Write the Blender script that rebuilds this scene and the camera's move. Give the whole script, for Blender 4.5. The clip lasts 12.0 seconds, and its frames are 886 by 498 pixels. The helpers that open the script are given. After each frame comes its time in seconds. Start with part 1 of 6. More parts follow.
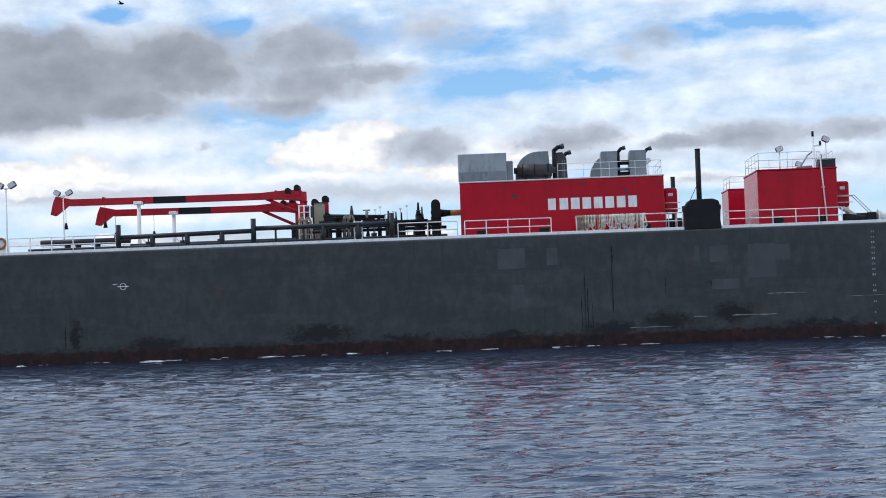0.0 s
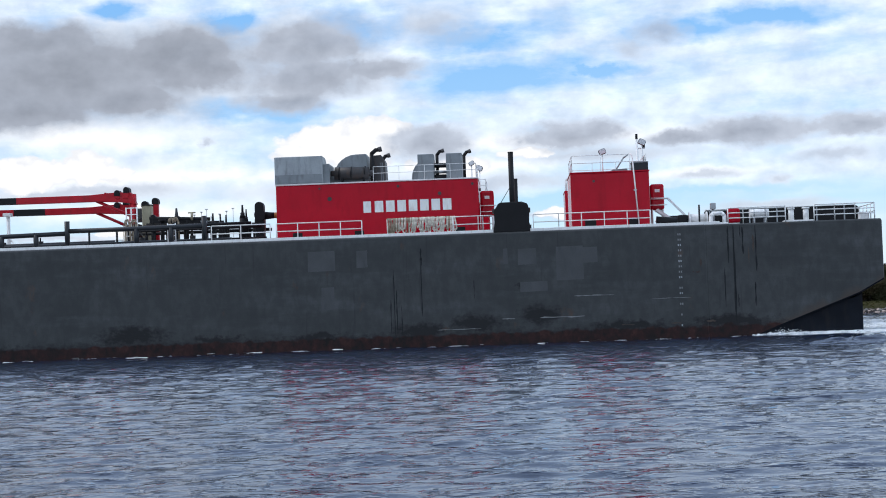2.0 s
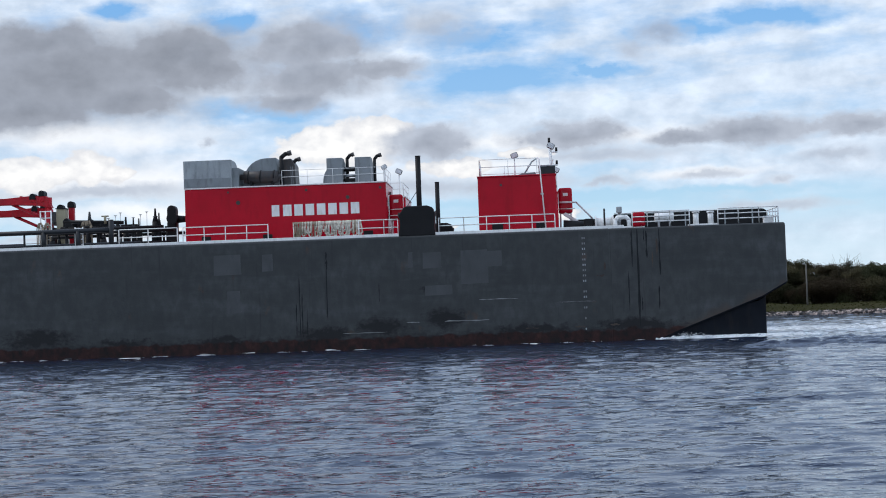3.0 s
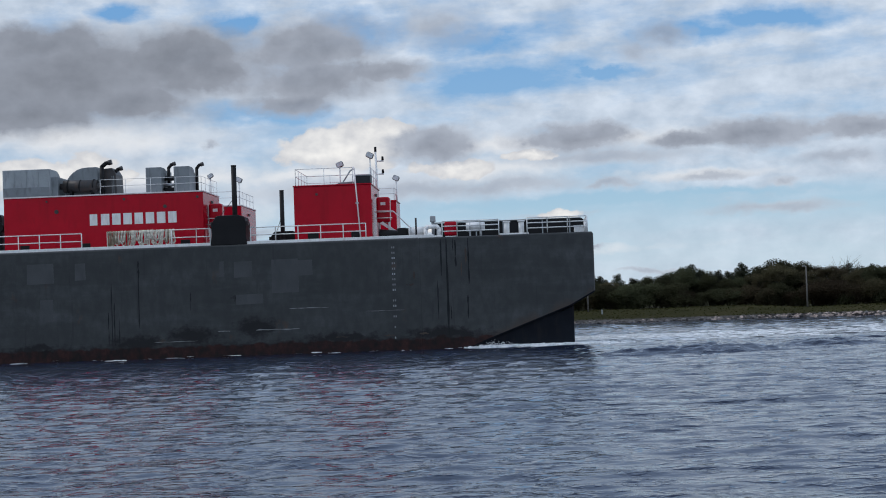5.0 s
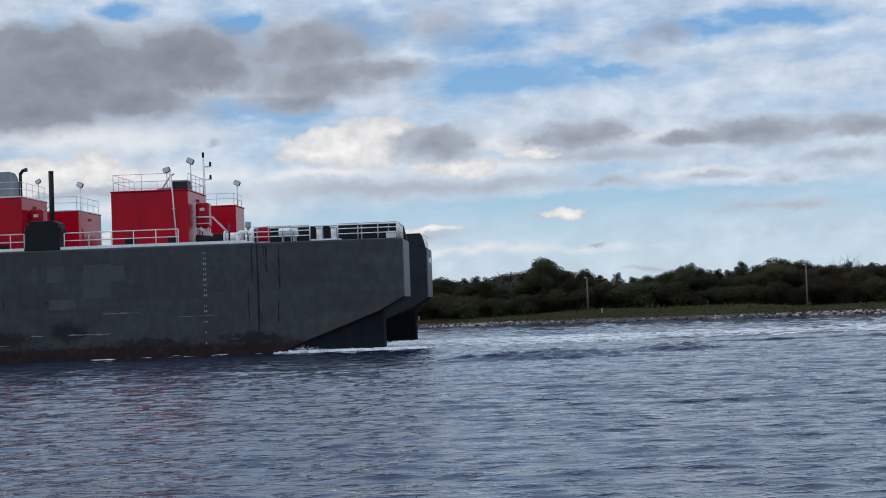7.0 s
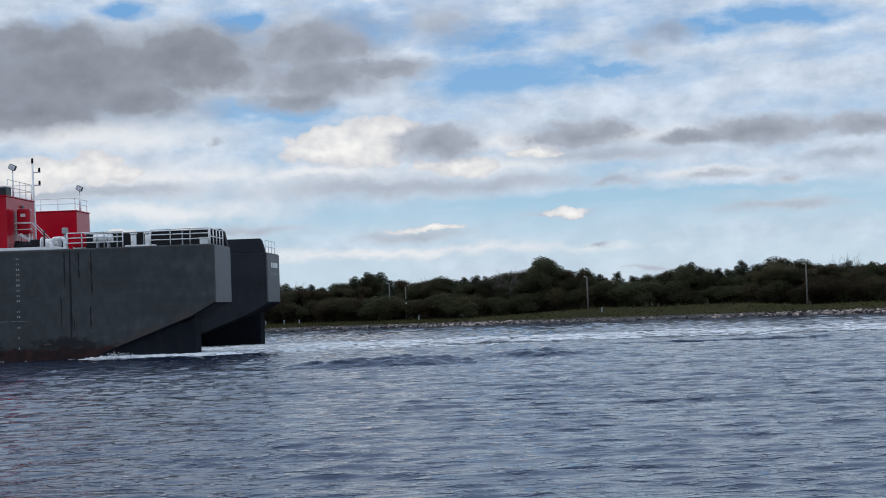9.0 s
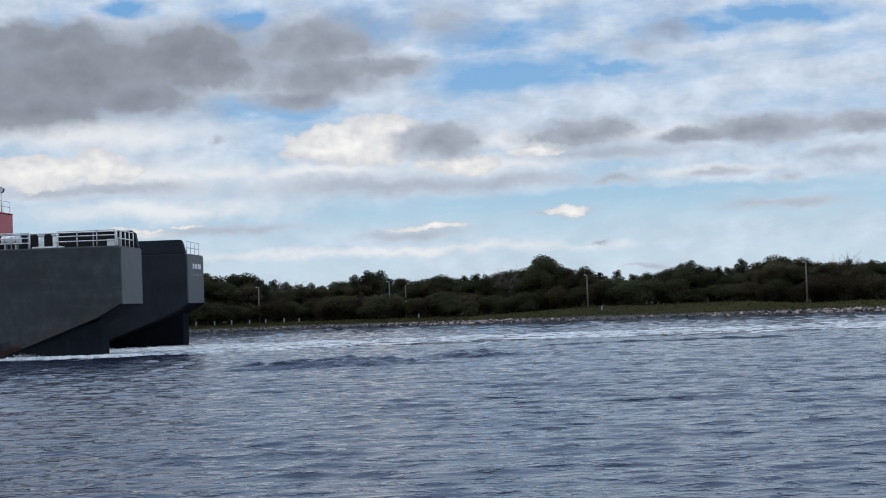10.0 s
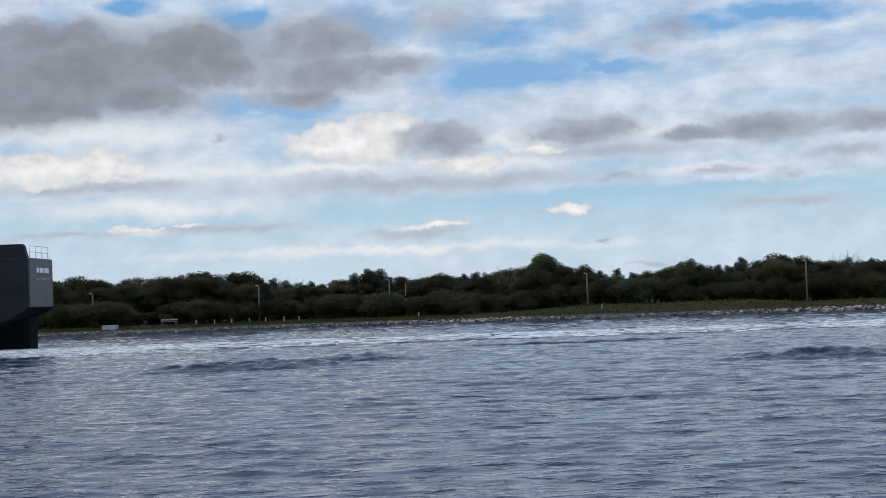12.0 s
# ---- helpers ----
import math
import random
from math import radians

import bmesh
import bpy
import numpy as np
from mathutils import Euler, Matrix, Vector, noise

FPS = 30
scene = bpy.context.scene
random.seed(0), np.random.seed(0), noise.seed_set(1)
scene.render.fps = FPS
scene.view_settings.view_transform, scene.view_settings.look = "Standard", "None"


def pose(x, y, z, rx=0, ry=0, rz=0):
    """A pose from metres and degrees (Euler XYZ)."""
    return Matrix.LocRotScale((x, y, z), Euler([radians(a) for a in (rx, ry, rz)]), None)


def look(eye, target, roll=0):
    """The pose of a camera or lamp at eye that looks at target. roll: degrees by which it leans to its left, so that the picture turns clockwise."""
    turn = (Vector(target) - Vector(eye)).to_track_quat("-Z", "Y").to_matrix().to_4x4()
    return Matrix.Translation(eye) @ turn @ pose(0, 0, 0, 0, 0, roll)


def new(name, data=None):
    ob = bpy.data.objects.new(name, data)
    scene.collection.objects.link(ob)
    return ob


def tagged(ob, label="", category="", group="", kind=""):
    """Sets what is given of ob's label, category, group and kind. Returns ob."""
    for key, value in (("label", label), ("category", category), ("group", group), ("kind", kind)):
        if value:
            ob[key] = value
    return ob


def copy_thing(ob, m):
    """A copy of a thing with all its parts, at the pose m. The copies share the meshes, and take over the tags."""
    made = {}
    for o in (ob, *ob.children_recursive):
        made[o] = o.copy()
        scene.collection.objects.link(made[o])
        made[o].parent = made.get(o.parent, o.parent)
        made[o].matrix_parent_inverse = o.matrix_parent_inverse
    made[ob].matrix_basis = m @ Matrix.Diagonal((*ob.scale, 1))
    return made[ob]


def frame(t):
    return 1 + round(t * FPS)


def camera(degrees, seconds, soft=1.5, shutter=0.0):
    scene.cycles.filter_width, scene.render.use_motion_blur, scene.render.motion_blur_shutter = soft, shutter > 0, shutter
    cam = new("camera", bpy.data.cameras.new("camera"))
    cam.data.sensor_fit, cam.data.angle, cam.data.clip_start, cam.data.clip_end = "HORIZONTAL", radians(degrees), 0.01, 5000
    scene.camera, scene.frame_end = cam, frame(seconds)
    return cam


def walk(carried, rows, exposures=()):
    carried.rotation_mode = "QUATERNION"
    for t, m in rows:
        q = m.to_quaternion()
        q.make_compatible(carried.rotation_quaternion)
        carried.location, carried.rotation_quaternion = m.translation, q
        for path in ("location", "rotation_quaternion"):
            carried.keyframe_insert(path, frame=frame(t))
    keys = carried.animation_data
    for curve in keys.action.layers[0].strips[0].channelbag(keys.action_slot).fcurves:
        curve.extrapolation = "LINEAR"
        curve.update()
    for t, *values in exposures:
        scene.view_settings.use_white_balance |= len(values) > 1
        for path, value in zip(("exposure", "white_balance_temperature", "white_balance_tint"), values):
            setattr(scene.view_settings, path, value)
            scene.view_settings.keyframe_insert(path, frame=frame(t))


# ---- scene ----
# ---- settings of light and air ----
EXPOSURES = [(0.0, 0.36), (1.0, 0.42), (2.0, 0.46), (2.5, 0.42), (3.0, 0.27), (5.0, -0.06), (5.5, 0.08), (6.0, 0.17), (6.5, 0.14), (7.0, -0.02), (9.0, 0.0), (12.0, 0.0)]
CLOUDLIGHT = (10.0, 11.8, 14.8, 1)
SKY_GLOW = 1.0
SKY_BLUES = [(0.0, (0.57, 0.68, 0.76)), (0.16, (0.51, 0.67, 0.78)), (0.30, (0.39, 0.59, 0.75)), (0.6, (0.25, 0.46, 0.73)), (0.9, (0.18, 0.39, 0.70))]
VEIL_SHADE, VEIL_WHITE = (0.50, 0.585, 0.70), (0.70, 0.785, 0.90)
WATER_BUMP = 0.17
WAVE_HEIGHT = 0.0050

CLOUDS_DARK = [
    (-12.13, 7.94, 6.30, 1.81),
    (-8.21, 8.49, 2.86, 1.30),
    (-13.80, 6.85, 3.82, 0.95),
    (-9.94, 7.17, 2.48, 0.80),
    (-12.83, 9.05, 3.24, 0.76),
    (-7.10, 8.06, 1.34, 0.95),
]
CLOUDS_DUSK = [
    (-3.84, 8.83, 2.39, 1.18),
    (-3.88, 7.71, 2.86, 0.92),
    (-1.58, 8.00, 1.72, 0.50),
    (-4.67, 7.03, 1.72, 0.50),
]
CLOUDS_MID = [
    (0.16, 5.53, 1.76, 0.69),
    (5.03, 5.54, 2.14, 0.52),
    (11.13, 5.46, 2.29, 0.59),
    (8.70, 5.29, 1.43, 0.34),
    (14.14, 5.44, 1.62, 0.48),
]
CLOUDS_FAINT = [
    (0.40, 9.45, 2.10, 0.73),
    (7.1, 8.35, 0.9, 0.5),
    (8.0, 8.8, 0.9, 0.5),
    (13.6, 4.4, 1.8, 0.3),
]
CLOUDS_FLAT = [
    (-1.53, 4.03, 6.30, 0.42),
    (-11.32, 4.17, 4.58, 0.31),
    (5.95, 4.82, 3.24, 0.31),
    (11.48, 2.94, 2.44, 0.25),
    (9.30, 4.00, 1.49, 0.17),
    (11.70, 3.71, 0.73, 0.17),
    (5.91, 3.87, 0.99, 0.17),
    (-7.27, 2.71, 3.15, 0.25),
    (-1.01, 2.39, 2.19, 0.27),
    (4.17, 2.90, 1.53, 0.15),
    (7.31, 0.99, 1.15, 0.10),
    (-7.61, 5.80, 0.32, 0.17),
    (5.36, 1.94, 0.57, 0.08),
    (-12.47, 2.65, 2.67, 0.15),
    (2.30, 4.02, 3.44, 0.31),
]
CLOUDS_WHITE = [
    (-2.78, 5.46, 1.91, 0.76),
    (-1.46, 5.95, 0.92, 0.42),
    (-4.16, 5.16, 1.05, 0.34),
    (-11.52, 4.96, 0.88, 0.52),
    (-13.59, 4.81, 1.53, 0.53),
    (-12.59, 4.79, 1.15, 0.34),
    (-10.48, 4.75, 0.57, 0.31),
    (0.80, 4.71, 1.34, 0.27),
    (4.3, 2.97, 0.85, 0.18),
    (-10.26, 2.78, 0.76, 0.10),
    (-8.58, 2.90, 0.50, 0.08),
    (-0.43, 2.63, 1.15, 0.08),
    (3.48, 5.00, 0.76, 0.17),
]
CLOUDS_CREAM = [
    (2.32, 4.59, 2.86, 0.42),
    (-4.18, 4.53, 4.20, 0.31),
    (-13.59, 4.63, 2.10, 0.46),
    (-10.20, 4.52, 1.53, 0.38),
    (-7.21, 4.67, 2.67, 0.42),
    (-9.89, 2.67, 1.72, 0.13),
    (8.93, 4.07, 3.05, 0.19),
    (-1.60, 1.83, 9.54, 0.23),
    (4.26, 5.42, 9.54, 0.38),
    (-9.5, 3.45, 5.5, 0.5),
    (-10.5, 4.5, 6.0, 0.85),
    (-11.5, 5.9, 5.0, 0.6),
]
SKY_GAPS = [
    (-2.48, 9.36, 1.81, 0.76),
    (2.10, 8.92, 2.48, 0.57),
    (2.44, 7.59, 3.63, 0.73),
    (-5.63, 6.81, 2.48, 0.46),
    (9.32, 8.83, 2.48, 0.46),
    (11.56, 9.15, 2.86, 0.42),
    (-6.67, 9.64, 1.15, 0.42),
    (-10.41, 10.11, 1.15, 0.31),
    (5.87, 7.62, 1.72, 0.27),
    (5.14, 3.39, 5.73, 0.23),
    (9.84, 3.47, 3.82, 0.15),
]


# ---- camera and its stand ----
EYE = (0.0, 0.0, 2.7)
cam = camera(29.3, 12.0, soft=1.0)
TILT = [(0.0, 2.021), (0.5, 1.992), (1.0, 1.933), (1.5, 1.881), (2.0, 1.874), (2.5, 1.874), (3.0, 1.881), (3.9, 1.918),
        (5.0, 1.952), (5.5, 1.948), (6.0, 1.961), (6.5, 1.952), (7.0, 1.906), (8.0, 1.888), (9.0, 1.874), (9.5, 1.845),
        (10.0, 1.816), (10.5, 1.780), (11.0, 1.757), (11.5, 1.757), (12.0, 1.757)]
walk(cam, [(t, look(EYE, (0.0, 100.0, EYE[2] + 100 * math.tan(radians(a))), -2.07)) for t, a in TILT],
     exposures=EXPOSURES)

# ---- sky, sun ----
world = bpy.data.worlds.new("world")
scene.world = world
world.use_nodes = True
wn, wl = world.node_tree.nodes, world.node_tree.links
sky = wn.new("ShaderNodeTexSky")
sky.sky_type = "NISHITA"
sky.sun_disc = False
sky.sun_elevation = radians(48)
sky.sun_rotation = radians(-77)
sky.air_density, sky.dust_density = 1.0, 1.5
w_co = wn.new("ShaderNodeTexCoord")
w_map = wn.new("ShaderNodeMapping")
w_map.inputs["Scale"].default_value = (1.2, 1.2, 3.0)
w_noise = wn.new("ShaderNodeTexNoise")
w_noise.inputs["Scale"].default_value = 2.4
w_noise.inputs["Detail"].default_value = 6
w_ramp = wn.new("ShaderNodeValToRGB")
w_ramp.color_ramp.elements[0].position, w_ramp.color_ramp.elements[1].position = 0.38, 0.60
w_ramp.color_ramp.elements[0].color = (0.15, 0.15, 0.15, 1)
w_ramp.color_ramp.elements[1].color = (0.85, 0.85, 0.85, 1)
w_mix = wn.new("ShaderNodeMix")
w_mix.data_type = "RGBA"
w_mix.inputs[7].default_value = CLOUDLIGHT
wl.new(w_co.outputs["Generated"], w_map.inputs[0])
wl.new(w_map.outputs[0], w_noise.inputs[0])
wl.new(w_noise.outputs[0], w_ramp.inputs[0])
wl.new(w_ramp.outputs[0], w_mix.inputs[0])
wl.new(sky.outputs[0], w_mix.inputs[6])
wl.new(w_mix.outputs[2], wn["Background"].inputs[0])
wn["Background"].inputs[1].default_value = 0.1

sun_data = bpy.data.lights.new("sun", "SUN")
sun_data.energy, sun_data.angle, sun_data.color = 0.7, radians(14), (1.0, 0.96, 0.9)
sun = new("sun", sun_data)
sun.matrix_world = look((-95, 22, 105), (0, 0, 0))


# ---- materials ----
def nodes_of(m):
    return m.node_tree.nodes, m.node_tree.links


def paint(name, colour, rough=0.55, metal=0.0, vary=0.18, scale=1.2, fine=14.0, bump=0.06, dirt=None, dirt_amount=0.5,
          stretch=(1, 1, 1), spec=0.5):
    """A surface with blotches, fine grain, optional dirt that follows a noise, and slight relief."""
    m = bpy.data.materials.new(name)
    m.use_nodes = True
    n, l = nodes_of(m)
    b = n["Principled BSDF"]
    co = n.new("ShaderNodeTexCoord")
    mp = n.new("ShaderNodeMapping")
    mp.inputs["Scale"].default_value = stretch
    l.new(co.outputs["Object"], mp.inputs[0])
    big = n.new("ShaderNodeTexNoise")
    big.inputs["Scale"].default_value, big.inputs["Detail"].default_value = scale, 5
    small = n.new("ShaderNodeTexNoise")
    small.inputs["Scale"].default_value, small.inputs["Detail"].default_value = fine, 4
    l.new(mp.outputs[0], big.inputs[0])
    l.new(mp.outputs[0], small.inputs[0])
    add = n.new("ShaderNodeMath")
    add.operation = "MULTIPLY_ADD"
    add.inputs[1].default_value = 0.35
    l.new(small.outputs[0], add.inputs[0])
    l.new(big.outputs[0], add.inputs[2])
    ramp = n.new("ShaderNodeValToRGB")
    ramp.color_ramp.elements[0].position, ramp.color_ramp.elements[1].position = 0.4, 0.95
    ramp.color_ramp.elements[0].color = (*[c * (1 - vary) for c in colour], 1)
    ramp.color_ramp.elements[1].color = (*[min(1, c * (1 + vary)) for c in colour], 1)
    l.new(add.outputs[0], ramp.inputs[0])
    out = ramp.outputs[0]
    if dirt:
        dn = n.new("ShaderNodeTexNoise")
        dn.inputs["Scale"].default_value, dn.inputs["Detail"].default_value = scale * 2.3, 8
        dm = n.new("ShaderNodeMapping")
        dm.inputs["Scale"].default_value = (1.6, 1.6, 0.45)
        l.new(co.outputs["Object"], dm.inputs[0])
        l.new(dm.outputs[0], dn.inputs[0])
        dr = n.new("ShaderNodeValToRGB")
        dr.color_ramp.elements[0].position, dr.color_ramp.elements[1].position = 0.52, 0.72
        dr.color_ramp.elements[1].color = (dirt_amount,) * 3 + (1,)
        l.new(dn.outputs[0], dr.inputs[0])
        mx = n.new("ShaderNodeMix")
        mx.data_type = "RGBA"
        mx.inputs[7].default_value = (*dirt, 1)
        l.new(dr.outputs[0], mx.inputs[0])
        l.new(out, mx.inputs[6])
        out = mx.outputs[2]
    l.new(out, b.inputs["Base Color"])
    b.inputs["Roughness"].default_value, b.inputs["Metallic"].default_value = rough, metal
    b.inputs["Specular IOR Level"].default_value = spec
    bp = n.new("ShaderNodeBump")
    bp.inputs["Strength"].default_value, bp.inputs["Distance"].default_value = 0.5, bump
    l.new(add.outputs[0], bp.inputs["Height"])
    l.new(bp.outputs[0], b.inputs["Normal"])
    return m


def island_paint(name, dark, light, rough=0.8, through_light=0.0, stops=(0.0, 1.0)):
    """A colour that differs from leaf to leaf or stone to stone."""
    m = bpy.data.materials.new(name)
    m.use_nodes = True
    n, l = nodes_of(m)
    b = n["Principled BSDF"]
    g = n.new("ShaderNodeNewGeometry")
    r = n.new("ShaderNodeValToRGB")
    r.color_ramp.elements[0].color, r.color_ramp.elements[1].color = (*dark, 1), (*light, 1)
    r.color_ramp.elements[0].position, r.color_ramp.elements[1].position = stops
    l.new(g.outputs["Random Per Island"], r.inputs[0])
    o = n.new("ShaderNodeObjectInfo")
    h = n.new("ShaderNodeHueSaturation")
    mr = n.new("ShaderNodeMapRange")
    mr.inputs["To Min"].default_value, mr.inputs["To Max"].default_value = 0.6, 1.35
    l.new(o.outputs["Random"], mr.inputs[0])
    l.new(mr.outputs[0], h.inputs["Value"])
    mr2 = n.new("ShaderNodeMapRange")
    mr2.inputs["To Min"].default_value, mr2.inputs["To Max"].default_value = 0.462, 0.51
    l.new(o.outputs["Random"], mr2.inputs[0])
    l.new(mr2.outputs[0], h.inputs["Hue"])
    l.new(r.outputs[0], h.inputs["Color"])
    l.new(h.outputs[0], b.inputs["Base Color"])
    b.inputs["Roughness"].default_value = rough
    b.inputs["Specular IOR Level"].default_value = 0.08
    if through_light:
        tr, mx = n.new("ShaderNodeBsdfTranslucent"), n.new("ShaderNodeMixShader")
        mx.inputs[0].default_value = through_light
        l.new(h.outputs[0], tr.inputs[0])
        l.new(b.outputs[0], mx.inputs[1])
        l.new(tr.outputs[0], mx.inputs[2])
        l.new(mx.outputs[0], n["Material Output"].inputs[0])
    return m


def math_node(n, l, op, a, b=None, c=None):
    k = n.new("ShaderNodeMath")
    k.operation = op
    for i, v in enumerate((a, b, c)):
        if v is None:
            continue
        if isinstance(v, (int, float)):
            k.inputs[i].default_value = v
        else:
            l.new(v, k.inputs[i])
    return k.outputs[0]


def ramp_node(n, l, fac, stops):
    r = n.new("ShaderNodeValToRGB")
    e = r.color_ramp.elements
    while len(e) < len(stops):
        e.new(0.5)
    for i, (p, c) in enumerate(stops):
        e[i].position, e[i].color = p, (*c, 1) if len(c) == 3 else c
    l.new(fac, r.inputs[0])
    return r.outputs[0]


def mix_node(n, l, fac, a, b):
    k = n.new("ShaderNodeMix")
    k.data_type = "RGBA"
    for i, v in ((0, fac), (6, a), (7, b)):
        if isinstance(v, (int, float)):
            k.inputs[i].default_value = v
        elif isinstance(v, tuple):
            k.inputs[i].default_value = (*v, 1)
        else:
            l.new(v, k.inputs[i])
    return k.outputs[2]


def noise_node(n, l, vec, scale, detail=5, stretch=(1, 1, 1), shift=(0, 0, 0), rough=0.5):
    mp = n.new("ShaderNodeMapping")
    mp.inputs["Scale"].default_value, mp.inputs["Location"].default_value = stretch, shift
    l.new(vec, mp.inputs[0])
    k = n.new("ShaderNodeTexNoise")
    k.inputs["Scale"].default_value, k.inputs["Detail"].default_value = scale, detail
    k.inputs["Roughness"].default_value = rough
    l.new(mp.outputs[0], k.inputs[0])
    return k.outputs[0]


def hull_material():
    """Dark grey ship's paint: faded blotches, vertical runs, black scuffing above a rust-red boot top."""
    m = bpy.data.materials.new("hull_paint")
    m.use_nodes = True
    n, l = nodes_of(m)
    b = n["Principled BSDF"]
    co = n.new("ShaderNodeTexCoord").outputs["Object"]
    sep = n.new("ShaderNodeSeparateXYZ")
    l.new(co, sep.inputs[0])
    z = sep.outputs[2]
    blot = noise_node(n, l, co, 0.35, 6, (1, 1, 1.6))
    base = ramp_node(n, l, blot, [(0.3, HULL_DARK), (0.7, HULL_LIGHT)])
    fine = noise_node(n, l, co, 9, 4)
    base = mix_node(n, l, math_node(n, l, "MULTIPLY", fine, 0.35), base, HULL_DARK)
    runs = noise_node(n, l, co, 1.0, 7, (3.6, 3.6, 0.12), rough=0.65)
    base = mix_node(n, l, ramp_node(n, l, runs, [(0.60, (0, 0, 0)), (0.72, (0.75,) * 3)]), base, (0.022, 0.023, 0.025))
    fade = noise_node(n, l, co, 0.8, 6, (0.22, 1, 1.3), (3, 0, 7), 0.6)
    base = mix_node(n, l, ramp_node(n, l, fade, [(0.5, (0, 0, 0)), (0.72, (0.45,) * 3)]), base, (0.10, 0.107, 0.112))
    mott = noise_node(n, l, co, 1.7, 6, (1, 1, 0.6), (6, 0, 2), 0.6)
    base = mix_node(n, l, ramp_node(n, l, mott, [(0.42, (0.6,) * 3), (0.62, (0, 0, 0))]), base, (0.036, 0.039, 0.040))
    # brown bleeding of rust in spots
    rust = noise_node(n, l, co, 0.9, 8, (1, 1, 0.5), (11, 0, 3), 0.6)
    base = mix_node(n, l, ramp_node(n, l, rust, [(0.66, (0, 0, 0)), (0.78, (0.55,) * 3)]), base, (0.11, 0.055, 0.03))
    # rust that bleeds above the raked stern edge
    x = sep.outputs[0]
    over = math_node(n, l, "SUBTRACT", z, math_node(n, l, "MULTIPLY_ADD", x, 0.3725, 1.742 - 0.3725 * 40))
    over = math_node(n, l, "ADD", over, math_node(n, l, "MULTIPLY_ADD", rust, -1.6, 0.72))
    over = ramp_node(n, l, over, [(0.02, (0.75,) * 3), (0.5, (0, 0, 0))])
    aft = ramp_node(n, l, math_node(n, l, "MULTIPLY_ADD", x, 0.2, -6.9), [(0.0, (0, 0, 0)), (0.3, (1, 1, 1))])
    base = mix_node(n, l, math_node(n, l, "MULTIPLY", over, aft), base, (0.066, 0.050, 0.042))
    # black smears from fenders, each with its own place, and a thin belt over the boot top
    edge = n.new("ShaderNodeTexNoise")
    edge.inputs["Scale"].default_value, edge.inputs["Detail"].default_value, edge.inputs["Roughness"].default_value = 0.75, 8, 0.68
    l.new(co, edge.inputs[0])
    shake = n.new("ShaderNodeVectorMath")
    shake.operation = "MULTIPLY_ADD"
    shake.inputs[1].default_value, shake.inputs[2].default_value = (3.2, 0, 1.5), (-1.6, 0, -0.75)
    l.new(edge.outputs["Color"], shake.inputs[0])
    moved = n.new("ShaderNodeVectorMath")
    l.new(co, moved.inputs[0])
    l.new(shake.outputs[0], moved.inputs[1])
    best = math_node(n, l, "MULTIPLY_ADD", z, -0.75, 0.92)
    for u, zc, ru, rz in FENDER_SMEARS:
        d = n.new("ShaderNodeVectorMath")
        d.operation = "MULTIPLY_ADD"
        d.inputs[1].default_value, d.inputs[2].default_value = (1 / ru, 0, 1 / rz), (-(u + 40) / ru, 0, -zc / rz)
        l.new(moved.outputs[0], d.inputs[0])
        r = n.new("ShaderNodeVectorMath")
        r.operation = "LENGTH"
        l.new(d.outputs[0], r.inputs[0])
        best = math_node(n, l, "MAXIMUM", best, math_node(n, l, "SUBTRACT", 1.0, r.outputs["Value"]))
    grit = noise_node(n, l, co, 2.6, 8, (1, 1, 1.6), (9, 0, 4), 0.7)
    belt = math_node(n, l, "ADD", best, math_node(n, l, "MULTIPLY_ADD", grit, 1.3, -0.65))
    belt = ramp_node(n, l, belt, [(0.08, (0, 0, 0)), (0.55, (0.93,) * 3)])
    base = mix_node(n, l, belt, base, (0.013, 0.013, 0.014))
    wob = noise_node(n, l, co, 1.6, 6)
    boot = math_node(n, l, "SUBTRACT", math_node(n, l, "MULTIPLY_ADD", wob, 0.7, 0.42), z)
    boot = ramp_node(n, l, math_node(n, l, "MULTIPLY_ADD", boot, 3.0, 0.5), [(0.3, (0, 0, 0)), (0.7, (1, 1, 1))])
    redn = noise_node(n, l, co, 2.2, 7, (1, 1, 0.7), rough=0.65)
    red = ramp_node(n, l, redn, [(0.36, (0.008, 0.006, 0.006)), (0.54, (0.026, 0.009, 0.008)), (0.76, (0.060, 0.023, 0.017))])
    base = mix_node(n, l, boot, base, red)
    l.new(base, b.inputs["Base Color"])
    b.inputs["Roughness"].default_value = 0.5
    b.inputs["Specular IOR Level"].default_value = 0.22
    bp = n.new("ShaderNodeBump")
    bp.inputs["Strength"].default_value, bp.inputs["Distance"].default_value = 0.4, 0.08
    l.new(math_node(n, l, "ADD", blot, math_node(n, l, "MULTIPLY", fine, 0.2)), bp.inputs["Height"])
    l.new(bp.outputs[0], b.inputs["Normal"])
    return m


